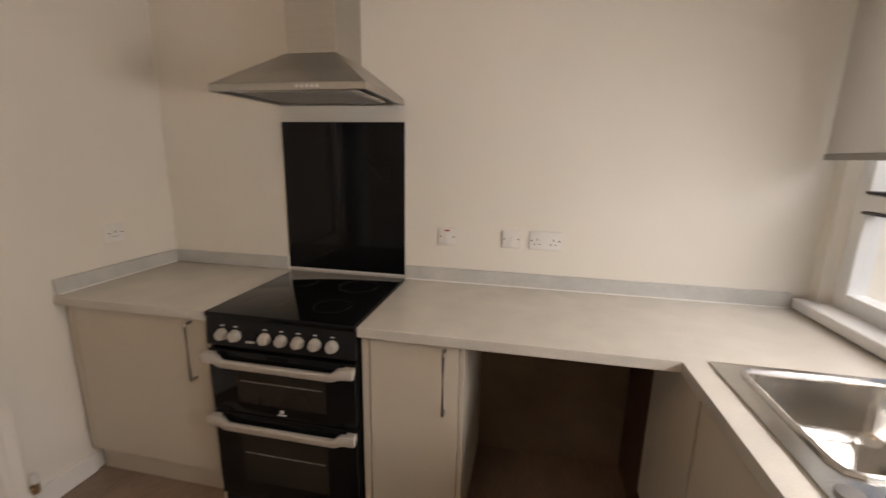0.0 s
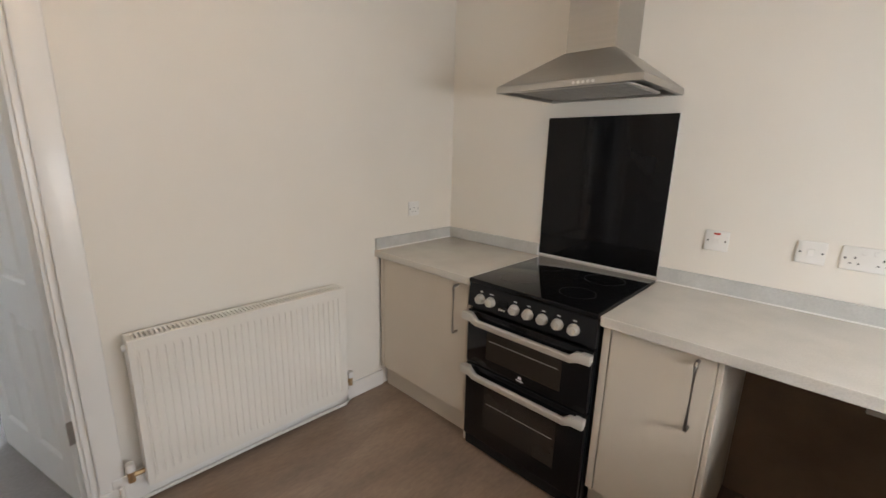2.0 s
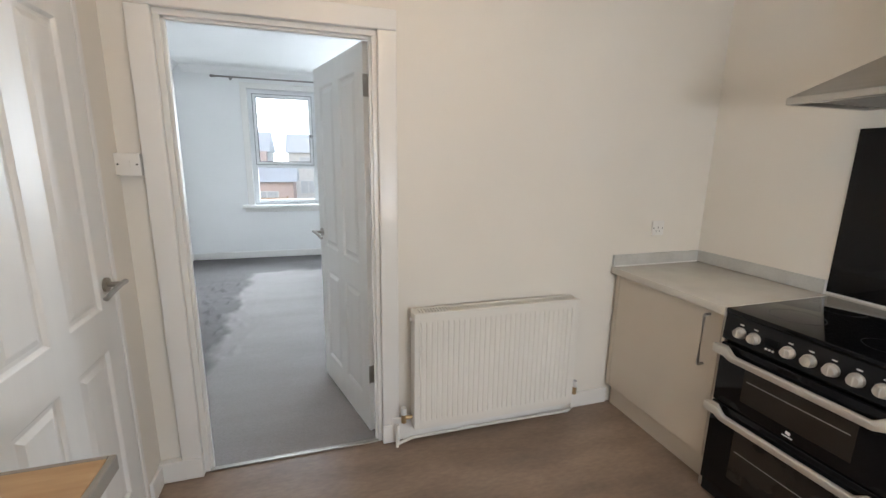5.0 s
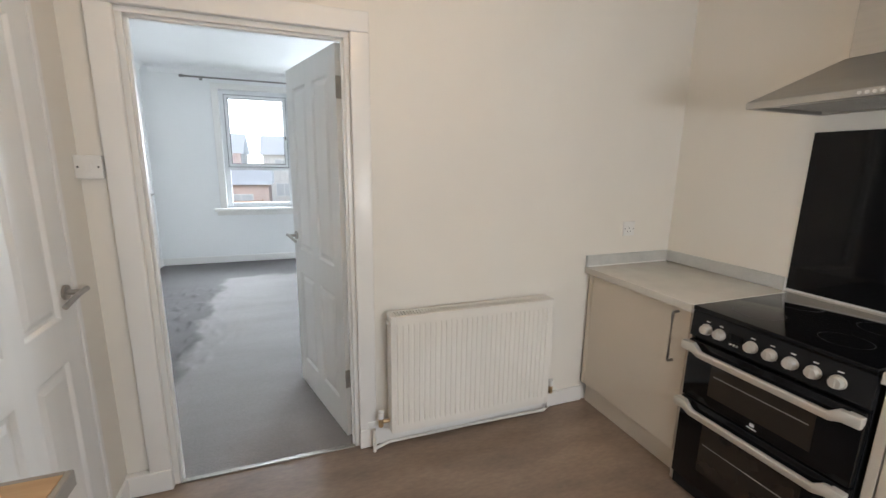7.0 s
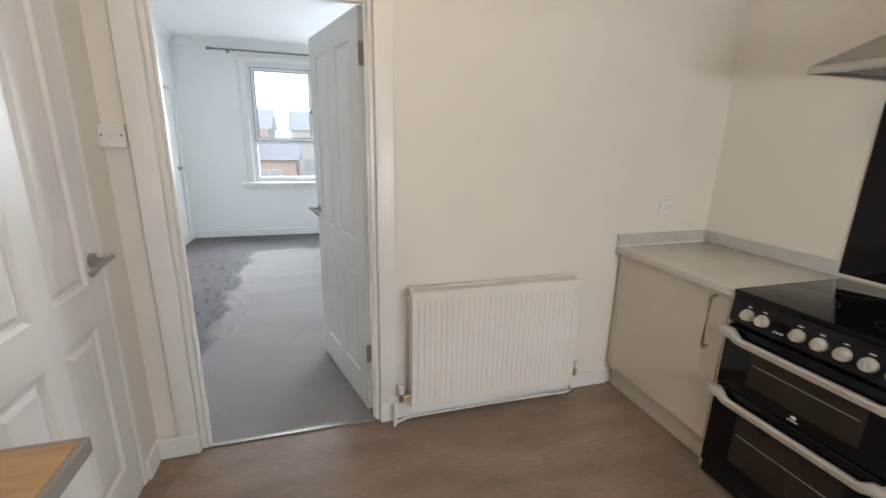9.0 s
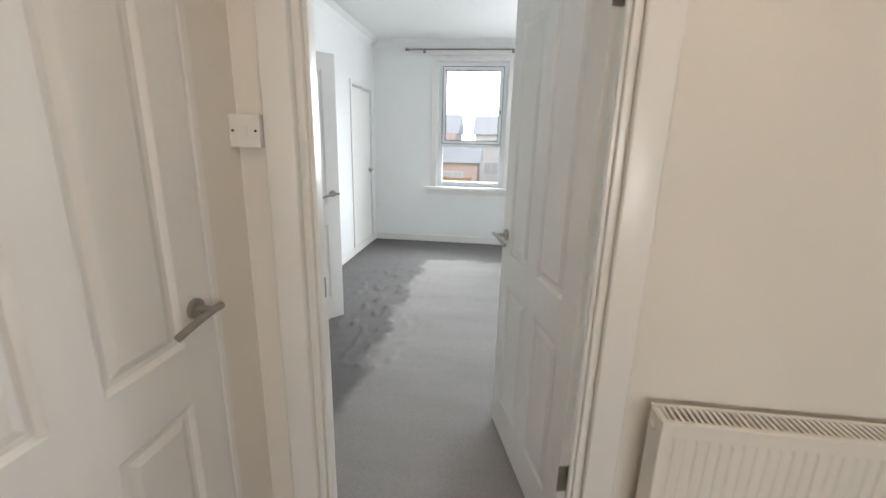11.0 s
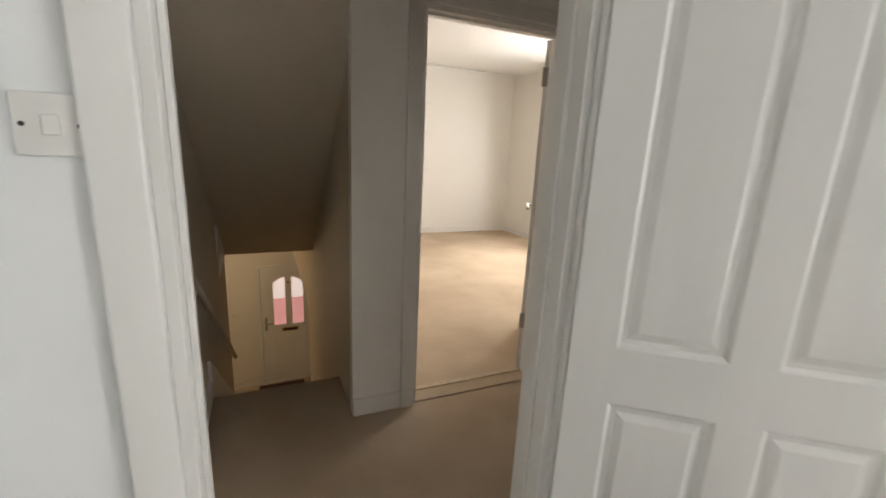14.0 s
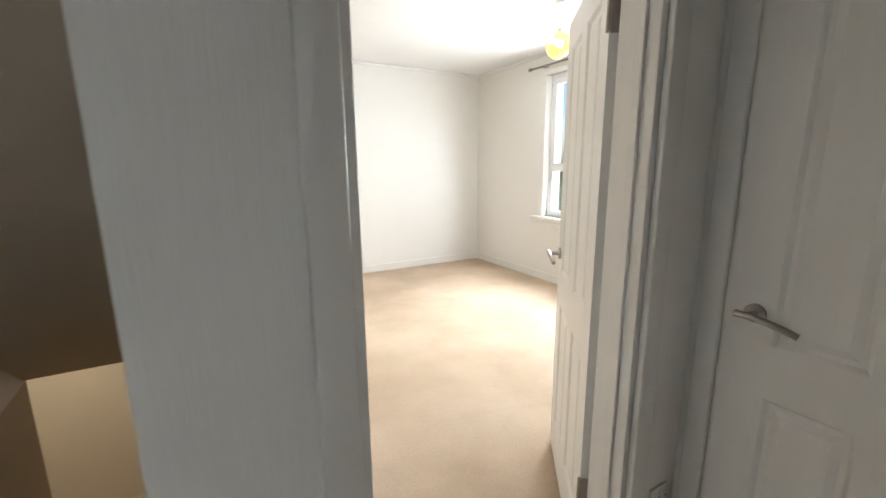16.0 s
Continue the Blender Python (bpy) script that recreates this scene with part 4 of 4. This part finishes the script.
sp = thing("splashback", pose(-1.592, KN - 0.001, 0.893), "glossy black glass splashback behind the cooker", "splashback")
part("glass_sheet", rbox(0.0, 0.634, -0.007, 0.0, 0.0, 0.742, 0.0012, 2), M_BGLASS, sp)
part("sealant", rbox(0.634, 0.6395, -0.006, 0.0, 0.0, 0.745, 0.001, 1), M_PLASTIC, sp, "white sealant bead")
part("sealant", rbox(0.0, 0.634, -0.011, -0.0072, -0.001, 0.006, 0.001, 1), M_PLASTIC, sp, "white sealant bead")

# extractor hood
hd = thing("cooker_hood", pose(-1.594, KN - 0.001, 1.708), "brushed steel chimney cooker hood fixed to the wall", "cooker hood")
hw2 = 0.636
bm = bmesh.new()
low = [bm.verts.new(p) for p in ((0, 0, 0.026), (hw2, 0, 0.026), (hw2, -0.48, 0.026), (0, -0.48, 0.026))]
top = [bm.verts.new(p) for p in ((0.205, 0, 0.175), (hw2 - 0.205, 0, 0.175), (hw2 - 0.205, -0.27, 0.175), (0.205, -0.27, 0.175))]
bm.faces.new(top)
bm.faces.new(low)
for q in range(4):
    bm.faces.new((low[q], low[(q + 1) % 4], top[(q + 1) % 4], top[q]))
bmesh.ops.bevel(bm, geom=bm.edges[:], offset=0.003, segments=2, affect="EDGES")
part("canopy", bm, M_STEEL, hd, smooth=True)
part("rim", join(rbox(0, hw2, -0.48, -0.455, 0.0, 0.0265, 0.002), rbox(0, 0.02, -0.455, 0, 0.0, 0.0265, 0.002), rbox(hw2 - 0.02, hw2, -0.455, 0, 0.0, 0.0265, 0.002), rbox(0.02, hw2 - 0.02, -0.02, 0, 0.0, 0.0265, 0.002)), M_STEEL, hd)
part("chimney", rbox(0.208, hw2 - 0.208, -0.262, 0.0, 0.1752, 0.966, 0.003), M_STEEL, hd)
part("chimney_sleeve", rbox(0.212, hw2 - 0.212, -0.258, 0.0, 0.56, 0.967, 0.003), M_STEEL, hd)
part("filter", rbox(0.07, hw2 - 0.07, -0.42, -0.07, 0.004, 0.012, 0.002), M_SILVER, hd, "greyish mesh grease filter")
for k in range(9):
    part("filter_slat", rbox(0.085, hw2 - 0.085, -0.405 + 0.038 * k, -0.39 + 0.038 * k, 0.0005, 0.0045, 0.001, 1), M_EDGE, hd)
for x in (0.10, hw2 - 0.10):
    part("lamp_cover", rbox(x - 0.035, x + 0.035, -0.445, -0.425, 0.002, 0.012, 0.002), M_PLASTIC, hd)
for k in range(5):
    part("button", cyl((hw2 / 2 + 0.055 + 0.020 * k, -0.478, 0.013), (hw2 / 2 + 0.055 + 0.020 * k, -0.484, 0.013), 0.006, 12), M_PLASTIC, hd, smooth=True)


# the warm ceiling light over the kitchen floor
KL = (-1.05, -0.10)
cl = thing("ceiling_light", pose(KL[0], KL[1], CEIL), "lit opal glass ceiling light with a warm bulb", "lamp")
part("base", cyl((0, 0, -0.03), (0, 0, -0.001), 0.12, 28), M_PLASTIC, cl, smooth=True)
part("dome", ball((0, 0, -0.03), 0.115, 1, 1, 0.45, 3), glow("lit_opal_glass", (1.0, 0.78, 0.50), 2.5), cl, smooth=True)
lamp_light("kitchen_lamp", (KL[0], KL[1], CEIL - 0.16), 10, (1.0, 0.64, 0.34), 0.07)


def socket(m, gangs, label, category="socket", red=False, switch=False, deep=0.0):
    """A white wall plate; its own x runs along the wall, y out of it."""
    w = 0.086 if gangs == 1 else 0.146
    s = thing("wall_switch" if switch else "wall_socket", m, label, category, "wall plates")
    part("plate", rbox(-w / 2, w / 2, 0.0, 0.010, -0.043, 0.043, 0.003, 3), M_PLASTIC, s, smooth=True)
    for x in (-w / 2 + 0.011, w / 2 - 0.011):
        part("screw", cyl((x, 0.0098, 0.0), (x, 0.0112, 0.0), 0.0036, 10), M_SLOT, s)
    if deep:
        part("back_box", rbox(-w / 2 + 0.001, w / 2 - 0.001, -deep, -0.0005, -0.042, 0.042, 0.002), M_PLASTIC, s)
    if switch:
        part("rocker", rbox(-0.010, 0.010, 0.009, 0.0135, -0.014, 0.014, 0.001, 1), M_PLASTIC, s)
        if red:
            part("neon", rbox(-0.012, 0.012, 0.009, 0.0125, 0.026, 0.034, 0.001, 1), M_RED, s)
        return s
    for g in range(gangs):
        cx = 0.0 if gangs == 1 else (-0.036, 0.036)[g]
        part("rocker", rbox(cx * 0.42 - 0.006, cx * 0.42 + 0.006, 0.009, 0.013, 0.016, 0.034, 0.001, 1), M_PLASTIC, s)
        for dx, dz, a, b in ((0, 0.004, 0.002, 0.0045), (-0.011, -0.017, 0.0035, 0.002), (0.011, -0.017, 0.0035, 0.002)):
            part("pin_hole", boxes((cx + dx - a, cx + dx + a, 0.0095, 0.0104, dz - b, dz + b)), M_SLOT, s)
    return s


socket(pose(-0.745, KN, 1.107, 0, 0, 180), 1, "white cooker switch with a red neon", "switch", red=True, switch=True)
socket(pose(-0.440, KN, 1.112, 0, 0, 180), 1, "white single switch plate on the kitchen wall", "switch", switch=True)
socket(pose(-0.285, KN, 1.112, 0, 0, 180), 2, "white double socket above the worktop")
socket(pose(KX, 1.556, 1.100, 0, 0, -90), 1, "white single socket above the worktop")
socket(pose(KX + 0.03, -1.077, 1.437, 0, 0, -90), 1, "white surface-mounted light switch beside the doorway", "switch", switch=True, deep=0.03)
socket(pose(-2.683, LS, 1.39, 0, 0, 0), 1, "white light switch beside the doorway", "switch", switch=True)
socket(pose(-4.632, LAND_S, 0.342, 0, 0, 0), 1, "white single socket low on the landing wall")
socket(pose(-0.15, KN - 0.012, 0.60, 0, 0, 180), 1, "white single socket in the empty appliance space")


def radiator(m, width, height, label, ribs):
    """A white panel radiator; its own x runs along the wall, y out of it, z from its lower edge."""
    r = thing("radiator", m, label, "radiator", "radiators")
    bm = bmesh.new()
    cols = []
    pitch = (width - 0.05) / ribs
    rows = [(0.0, 0.0), (0.035, 0.0), (0.055, 1.0), (height - 0.055, 1.0), (height - 0.035, 0.0), (height, 0.0)]
    for i in range(ribs * 4 + 1):
        x = 0.025 + pitch * (i // 4 + (0.0, 0.62, 0.74, 0.88)[i % 4])
        d = (0.0, 0.0, -0.005, -0.005)[i % 4]
        cols.append([bm.verts.new((x, 0.122 + d * k, z)) for z, k in rows])
    for a, b in zip(cols, cols[1:]):
        for k in range(len(rows) - 1):
            bm.faces.new((a[k], b[k], b[k + 1], a[k + 1]))
    part("front_panel", bm, M_RAD, r, smooth=False)
    part("surround", join(rbox(0, 0.026, 0.035, 0.122, 0.0, height, 0.004), rbox(width - 0.026, width, 0.035, 0.122, 0.0, height, 0.004), rbox(0.026, width - 0.026, 0.105, 0.1105, 0.002, height - 0.001, 0.001, 1), rbox(0.026, width - 0.026, 0.035, 0.045, 0.01, height - 0.01, 0.002, 1)), M_RAD, r)
    g = part("top_grille", join(rbox(0.0, width, 0.105, 0.1235, height - 0.004, height + 0.006, 0.002), rbox(0.0, width, 0.033, 0.046, height - 0.004, height + 0.006, 0.002)), M_RAD, r)
    n = int(width / 0.016)
    bars = bmesh.new()
    for k in range(n):
        x = 0.008 + (width - 0.016) * k / (n - 1)
        box(bars, x - 0.004, x + 0.004, 0.046, 0.105, height - 0.002, height + 0.004)
    tagged(part("slatted_top", bars, M_RAD, r), kind="stuff")
    part("duct", boxes((0.03, width - 0.03, 0.05, 0.1, 0.02, height - 0.04)), M_SLOT, r)
    for x, s in ((0.0, -1), (width, 1)):
        v = part("valve", join(cyl((x, 0.075, 0.05), (x + s * 0.045, 0.075, 0.05), 0.010, 12), cyl((x + s * 0.045, 0.075, 0.025), (x + s * 0.045, 0.075, 0.072), 0.013, 14)), M_COPPER, r, "tarnished brass radiator valve", smooth=True)
        part("valve_cap", cyl((x + s * 0.045, 0.075, 0.072), (x + s * 0.045, 0.075, 0.108), 0.016, 16, 0.014), M_PLASTIC, v, smooth=True)
        part("vent_plug", cyl((x, 0.075, height - 0.035), (x + s * 0.012, 0.075, height - 0.035), 0.012, 12), M_PLASTIC, r, smooth=True)
    for x in (0.2, width - 0.2):
        part("bracket", rbox(x - 0.02, x + 0.02, 0.0, 0.036, 0.06, height - 0.06, 0.002), M_RAD, r)
    return r


radiator(pose(KX, 0.975, 0.115, 0, 0, -90), 0.93, 0.622, "white ribbed panel radiator low on the kitchen wall", 31)
pp = thing("heating_pipe", pose(KX, 0, 0), "white painted heating pipe running along the skirting", "pipe")
part("pipe", tube([(0.075, 1.0, 0.135), (0.075, 1.0, 0.045), (0.072, 0.985, 0.030), (0.06, 0.90, 0.024), (0.045, 0.5, 0.020), (0.045, 0.05, 0.020), (0.07, -0.03, 0.016), (0.078, -0.035, 0.004)], 0.0085, 10), M_RAD, pp, smooth=True)
part("pipe_tail", tube([(0.075, -0.035, 0.13), (0.075, -0.035, 0.002)], 0.0085, 10), M_RAD, pp, smooth=True)
part("cover_board", rbox(0.016, 0.034, -0.06, 1.05, 0.010, 0.145, 0.004), M_GLOSS, pp, "white painted pipe cover board")

# oak-effect breakfast top beside the closed door
bt = thing("breakfast_bar", pose(0, 0, 0), "pale oak-effect breakfast top with grey edging", "counter")
part("top", rbox(-1.17, -0.55, KS + 0.001, -0.785, 0.876, 0.9095, 0.001, 1), M_WOOD, bt)
part("edging", join(rbox(-1.182, -1.17, KS + 0.001, -0.785, 0.876, 0.909, 0.002, 1), rbox(-1.182, -0.55, -0.785, -0.773, 0.876, 0.909, 0.002, 1)), M_EDGE, bt, "grey edging strip")
part("support", rbox(-1.0, -0.98, KS + 0.001, -0.86, 0.0, 0.868, 0.002), M_CREAM, bt)
part("support", rbox(-0.62, -0.60, KS + 0.001, -0.86, 0.0, 0.868, 0.002), M_CREAM, bt)

# living room radiator on the wall shared with the kitchen
radiator(pose(LE, -2.06, 0.13, 0, 0, 90), 0.85, 0.60, "white ribbed panel radiator beside the landing doorway", 28)

# ---- stairwell and hall ----
hr = thing("handrail", pose(0, 0, 0), "wooden handrail in the stairwell wall's shade-darkened colour", "handrail")
a, b = Vector((ST_E - 0.035, -2.88, 1.085)), Vector((ST_E - 0.035, -5.02, -0.43))
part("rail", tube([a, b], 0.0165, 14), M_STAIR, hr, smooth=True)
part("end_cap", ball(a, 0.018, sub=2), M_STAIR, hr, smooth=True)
for f in (0.22, 0.55, 0.88):
    p = a.lerp(b, f)
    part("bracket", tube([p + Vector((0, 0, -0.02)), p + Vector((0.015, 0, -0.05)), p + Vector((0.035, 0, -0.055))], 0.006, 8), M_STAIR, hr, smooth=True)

fd = thing("door_front", pose(-2.83, -8.25, HALL), "white plastic front door with two arched pink-tinted lights", "door", kind="structure")
part("frame", join(rbox(0.0, 0.06, -0.05, 0.02, 0, 2.08, 0.004), rbox(-0.90, -0.84, -0.05, 0.02, 0, 2.08, 0.004), rbox(-0.84, 0.0, -0.05, 0.02, 2.02, 2.08, 0.004)), M_UPVC, fd)
part("leaf", rbox(-0.835, -0.005, -0.04, 0.0, 0.01, 2.015, 0.003), M_UPVC, fd)


def arched(x0, x1, z0, z1, rise_, y0, y1, flip):
    pts = [(x0, z0), (x1, z0)]
    for k in range(9):
        u = k / 8
        x = x1 + (x0 - x1) * u
        s = u if flip else 1 - u
        pts.append((x, z1 - rise_ * (1 - math.sin(math.pi / 2 * (1 - s)))))
    return prism(pts, "y", y0, y1)


for x0, x1, flip in ((-0.375, -0.195, False), (-0.655, -0.475, True)):
    part("light", arched(x0, x1, 1.06, 1.87, 0.09, 0.0, 0.006, flip), glow("daylit_pink_glass", (0.85, 0.42, 0.42), 0.55), fd, "pink-tinted frosted glass")
    part("light_top", arched(x0 + 0.002, x1 - 0.002, 1.52, 1.866, 0.09, 0.006, 0.009, flip), glow("daylit_white_glass", (0.95, 0.86, 0.84), 0.7), fd)
    part("bead", join(rbox(x0 - 0.015, x0, 0.0, 0.014, 1.05, 1.80, 0.003), rbox(x1, x1 + 0.015, 0.0, 0.014, 1.05, 1.80, 0.003), rbox(x0 - 0.015, x1 + 0.015, 0.0, 0.014, 1.035, 1.06, 0.003)), M_UPVC, fd)
    part("lower_panel", rbox(x0, x1, 0.0, 0.012, 0.30, 0.84, 0.008, 3), M_UPVC, fd)
part("letterbox", join(rbox(-0.565, -0.305, 0.0, 0.014, 0.93, 0.995, 0.003)), M_BRASS, fd, "brass letterbox")
part("flap", rbox(-0.545, -0.325, 0.013, 0.018, 0.942, 0.983, 0.002), M_SLOT, fd)
hp = part("handle_plate", rbox(-0.085, -0.050, 0.0, 0.010, 0.97, 1.20, 0.004), M_CHROME, fd)
part("lever", tube([(-0.068, 0.01, 1.10), (-0.068, 0.045, 1.10), (-0.078, 0.05, 1.10), (-0.19, 0.05, 1.10)], 0.009, 10), M_CHROME, hp, smooth=True)
part("number", boxes((-0.437, -0.413, 0.0, 0.006, 1.76, 1.81)), M_BRASS, fd)
part("panel_rail", rbox(-0.70, -0.14, 0.0, 0.010, 0.10, 0.20, 0.006, 2), M_UPVC, fd)
dm = tagged(part("doormat", rbox(-3.45, -2.74, -8.20, -7.72, HALL, HALL + 0.014, 0.004), M_MAT), "dark brown coir doormat inside the front door", "doormat")
sk = skirting("baseboard_hall", [("x", -8.24, 1, -2.76, -1.0)])
sk.location.z = HALL
hs = socket(pose(-2.46, -8.24, HALL + 1.28, 0, 0, 0), 1, "white switch fed by a surface conduit in the hall", "switch", switch=True)
tagged(part("cable_conduit", rbox(-2.405, -2.385, -8.24, -8.228, HALL + 1.33, HALL + 2.40, 0.002), M_PLASTIC), "white plastic conduit running up the hall wall", "conduit")
lamp_light("hall_lamp", (-1.9, -6.9, -0.35), 17, (1.0, 0.72, 0.42), 0.06)

# ---- bedroom pendant ----
pl = thing("pendant_lamp", pose(-6.02, -5.24, CEIL), "lit pendant lamp with a round amber openwork shade", "lamp")
part("rose", cyl((0, 0, -0.03), (0, 0, 0), 0.035, 20, 0.045), M_PLASTIC, pl, smooth=True)
part("flex", cyl((0, 0, -0.26), (0, 0, -0.02), 0.003, 8), M_PLASTIC, pl)
part("holder", cyl((0, 0, -0.29), (0, 0, -0.21), 0.018, 12), M_PLASTIC, pl)
rng = random.Random(3)
shade = bmesh.new()
for k in range(90):
    u, a = rng.uniform(-1, 1), rng.uniform(0, math.tau)
    q = math.sqrt(1 - u * u)
    c = Vector((q * math.cos(a), q * math.sin(a), u))
    g = bmesh.ops.create_circle(shade, segments=7, radius=rng.uniform(0.016, 0.028), cap_ends=True)["verts"]
    m = Matrix.Translation(c * 0.10 + Vector((0, 0, -0.33))) @ c.to_track_quat("Z", "Y").to_matrix().to_4x4()
    for v in g:
        v.co = m @ v.co
part("shade", shade, M_SHADE, pl, "amber shade of small petals")
part("bulb", ball((0, 0, -0.33), 0.03, sub=2), M_BULB, pl, smooth=True)

# ---- outside ----
GROUND = -3.2
tagged(part("backdrop", boxes((-76, -75, -70, 70, GROUND, 48)), glow("bright_cloud", (0.95, 0.97, 1.0), 4.0)), "bright overcast cloud beyond the houses", "sky", kind="structure")
setting("ground", boxes((-400, 300, -400, 400, GROUND - 1, GROUND)), M_GRASS, "grass and open ground around the houses", "ground")


def house(m, width, depth, wall_h, roof_h, material, label, windows, roof=M_SLATE):
    """A far house: its front faces its own +x."""
    h = thing("house", m, label, "house", "houses across the road")
    part("wall", boxes((-depth, 0, 0, width, 0, wall_h)), material, h)
    part("roof", prism([(-depth - 0.4, wall_h), (-depth / 2, wall_h + roof_h), (0.4, wall_h)], "y", -0.3, width + 0.3), roof, h)
    part("chimney", boxes((-depth / 2 - 0.4, -depth / 2 + 0.4, width * 0.5, width * 0.5 + 1.4, wall_h + roof_h - 0.7, wall_h + roof_h + 1.1)), material, h)
    for y, z, w, hh in windows:
        win = part("window", boxes((0.0, 0.06, y - 0.08, y + w + 0.08, z - 0.08, z + hh + 0.08)), M_UPVC, h)
        part("pane", boxes((0.06, 0.075, y, y + w / 2 - 0.04, z, z + hh), (0.06, 0.075, y + w / 2 + 0.04, y + w, z, z + hh)), M_SLATE, win)
    return h


two = [(1.2, 1.0, 1.6, 1.3), (5.2, 1.0, 1.6, 1.3), (1.2, 3.7, 1.4, 1.2), (5.4, 3.7, 1.4, 1.2)]
house(pose(-48, -14, GROUND), 9, 8, 5.4, 2.2, M_ROUGHCAST, "pale roughcast two-storey house with a slate roof", two)
house(pose(-50, -3, GROUND), 9, 8, 5.4, 2.2, M_ROUGHCAST, "pale roughcast two-storey house with a slate roof", two)
house(pose(-46, 9, GROUND), 9, 8, 5.4, 2.2, M_ROUGHCAST, "pale roughcast two-storey house with a slate roof", two)
house(pose(-40, 22, GROUND), 9, 8, 5.4, 2.4, M_ROUGHCAST, "pale roughcast two-storey house with a slate roof", two)
house(pose(-36, -9.0, GROUND), 7, 6, 2.9, 1.3, M_BRICK, "low reddish roughcast house with a grey roof", [(1.2, 0.9, 1.6, 1.2), (4.2, 0.9, 1.6, 1.2)])
house(pose(-34, 1.0, GROUND), 8, 6, 3.0, 1.4, M_ROUGHCAST, "low pale roughcast house with a grey roof", [(1.2, 0.9, 1.6, 1.2), (4.8, 0.9, 1.6, 1.2)])
house(pose(-60, -28, GROUND), 12, 8, 5.4, 2.4, M_ROUGHCAST, "pale roughcast two-storey house with a slate roof", two)
setting("road", boxes((-30, -24, -120, 120, GROUND, GROUND + 0.02)), mat("asphalt", (0.055, 0.055, 0.057), 0.9, scale=2), "asphalt road across the gardens", "road")
fence = thing("garden_fence", pose(-33, -6.3, GROUND), "orange-brown timber garden fence", "fence")
for k in range(8):
    part("board", rbox(0, 0.03, k * 0.5, k * 0.5 + 0.48, 0.05, 1.9, 0.004, 1), M_FENCE, fence)
for k in (0, 2, 4):
    part("post", rbox(-0.1, 0, k - 0.05, k + 0.05, 0, 2.0, 0.004, 1), M_FENCE, fence)
# hedge seen from the kitchen window
hg = bmesh.new()
for k in range(2600):
    c = Vector((rng.uniform(9, 10.6), rng.uniform(-7, 13), GROUND + rng.uniform(0, 4.4) + 0.3 * math.sin(k)))
    v = [hg.verts.new(c + Vector((rng.uniform(-0.22, 0.22), rng.uniform(-0.22, 0.22), rng.uniform(-0.22, 0.22)))) for _ in range(3)]
    hg.faces.new(v)
tagged(part("hedge", hg, M_LEAF), "tall green hedge outside the kitchen window", "hedge", kind="stuff")
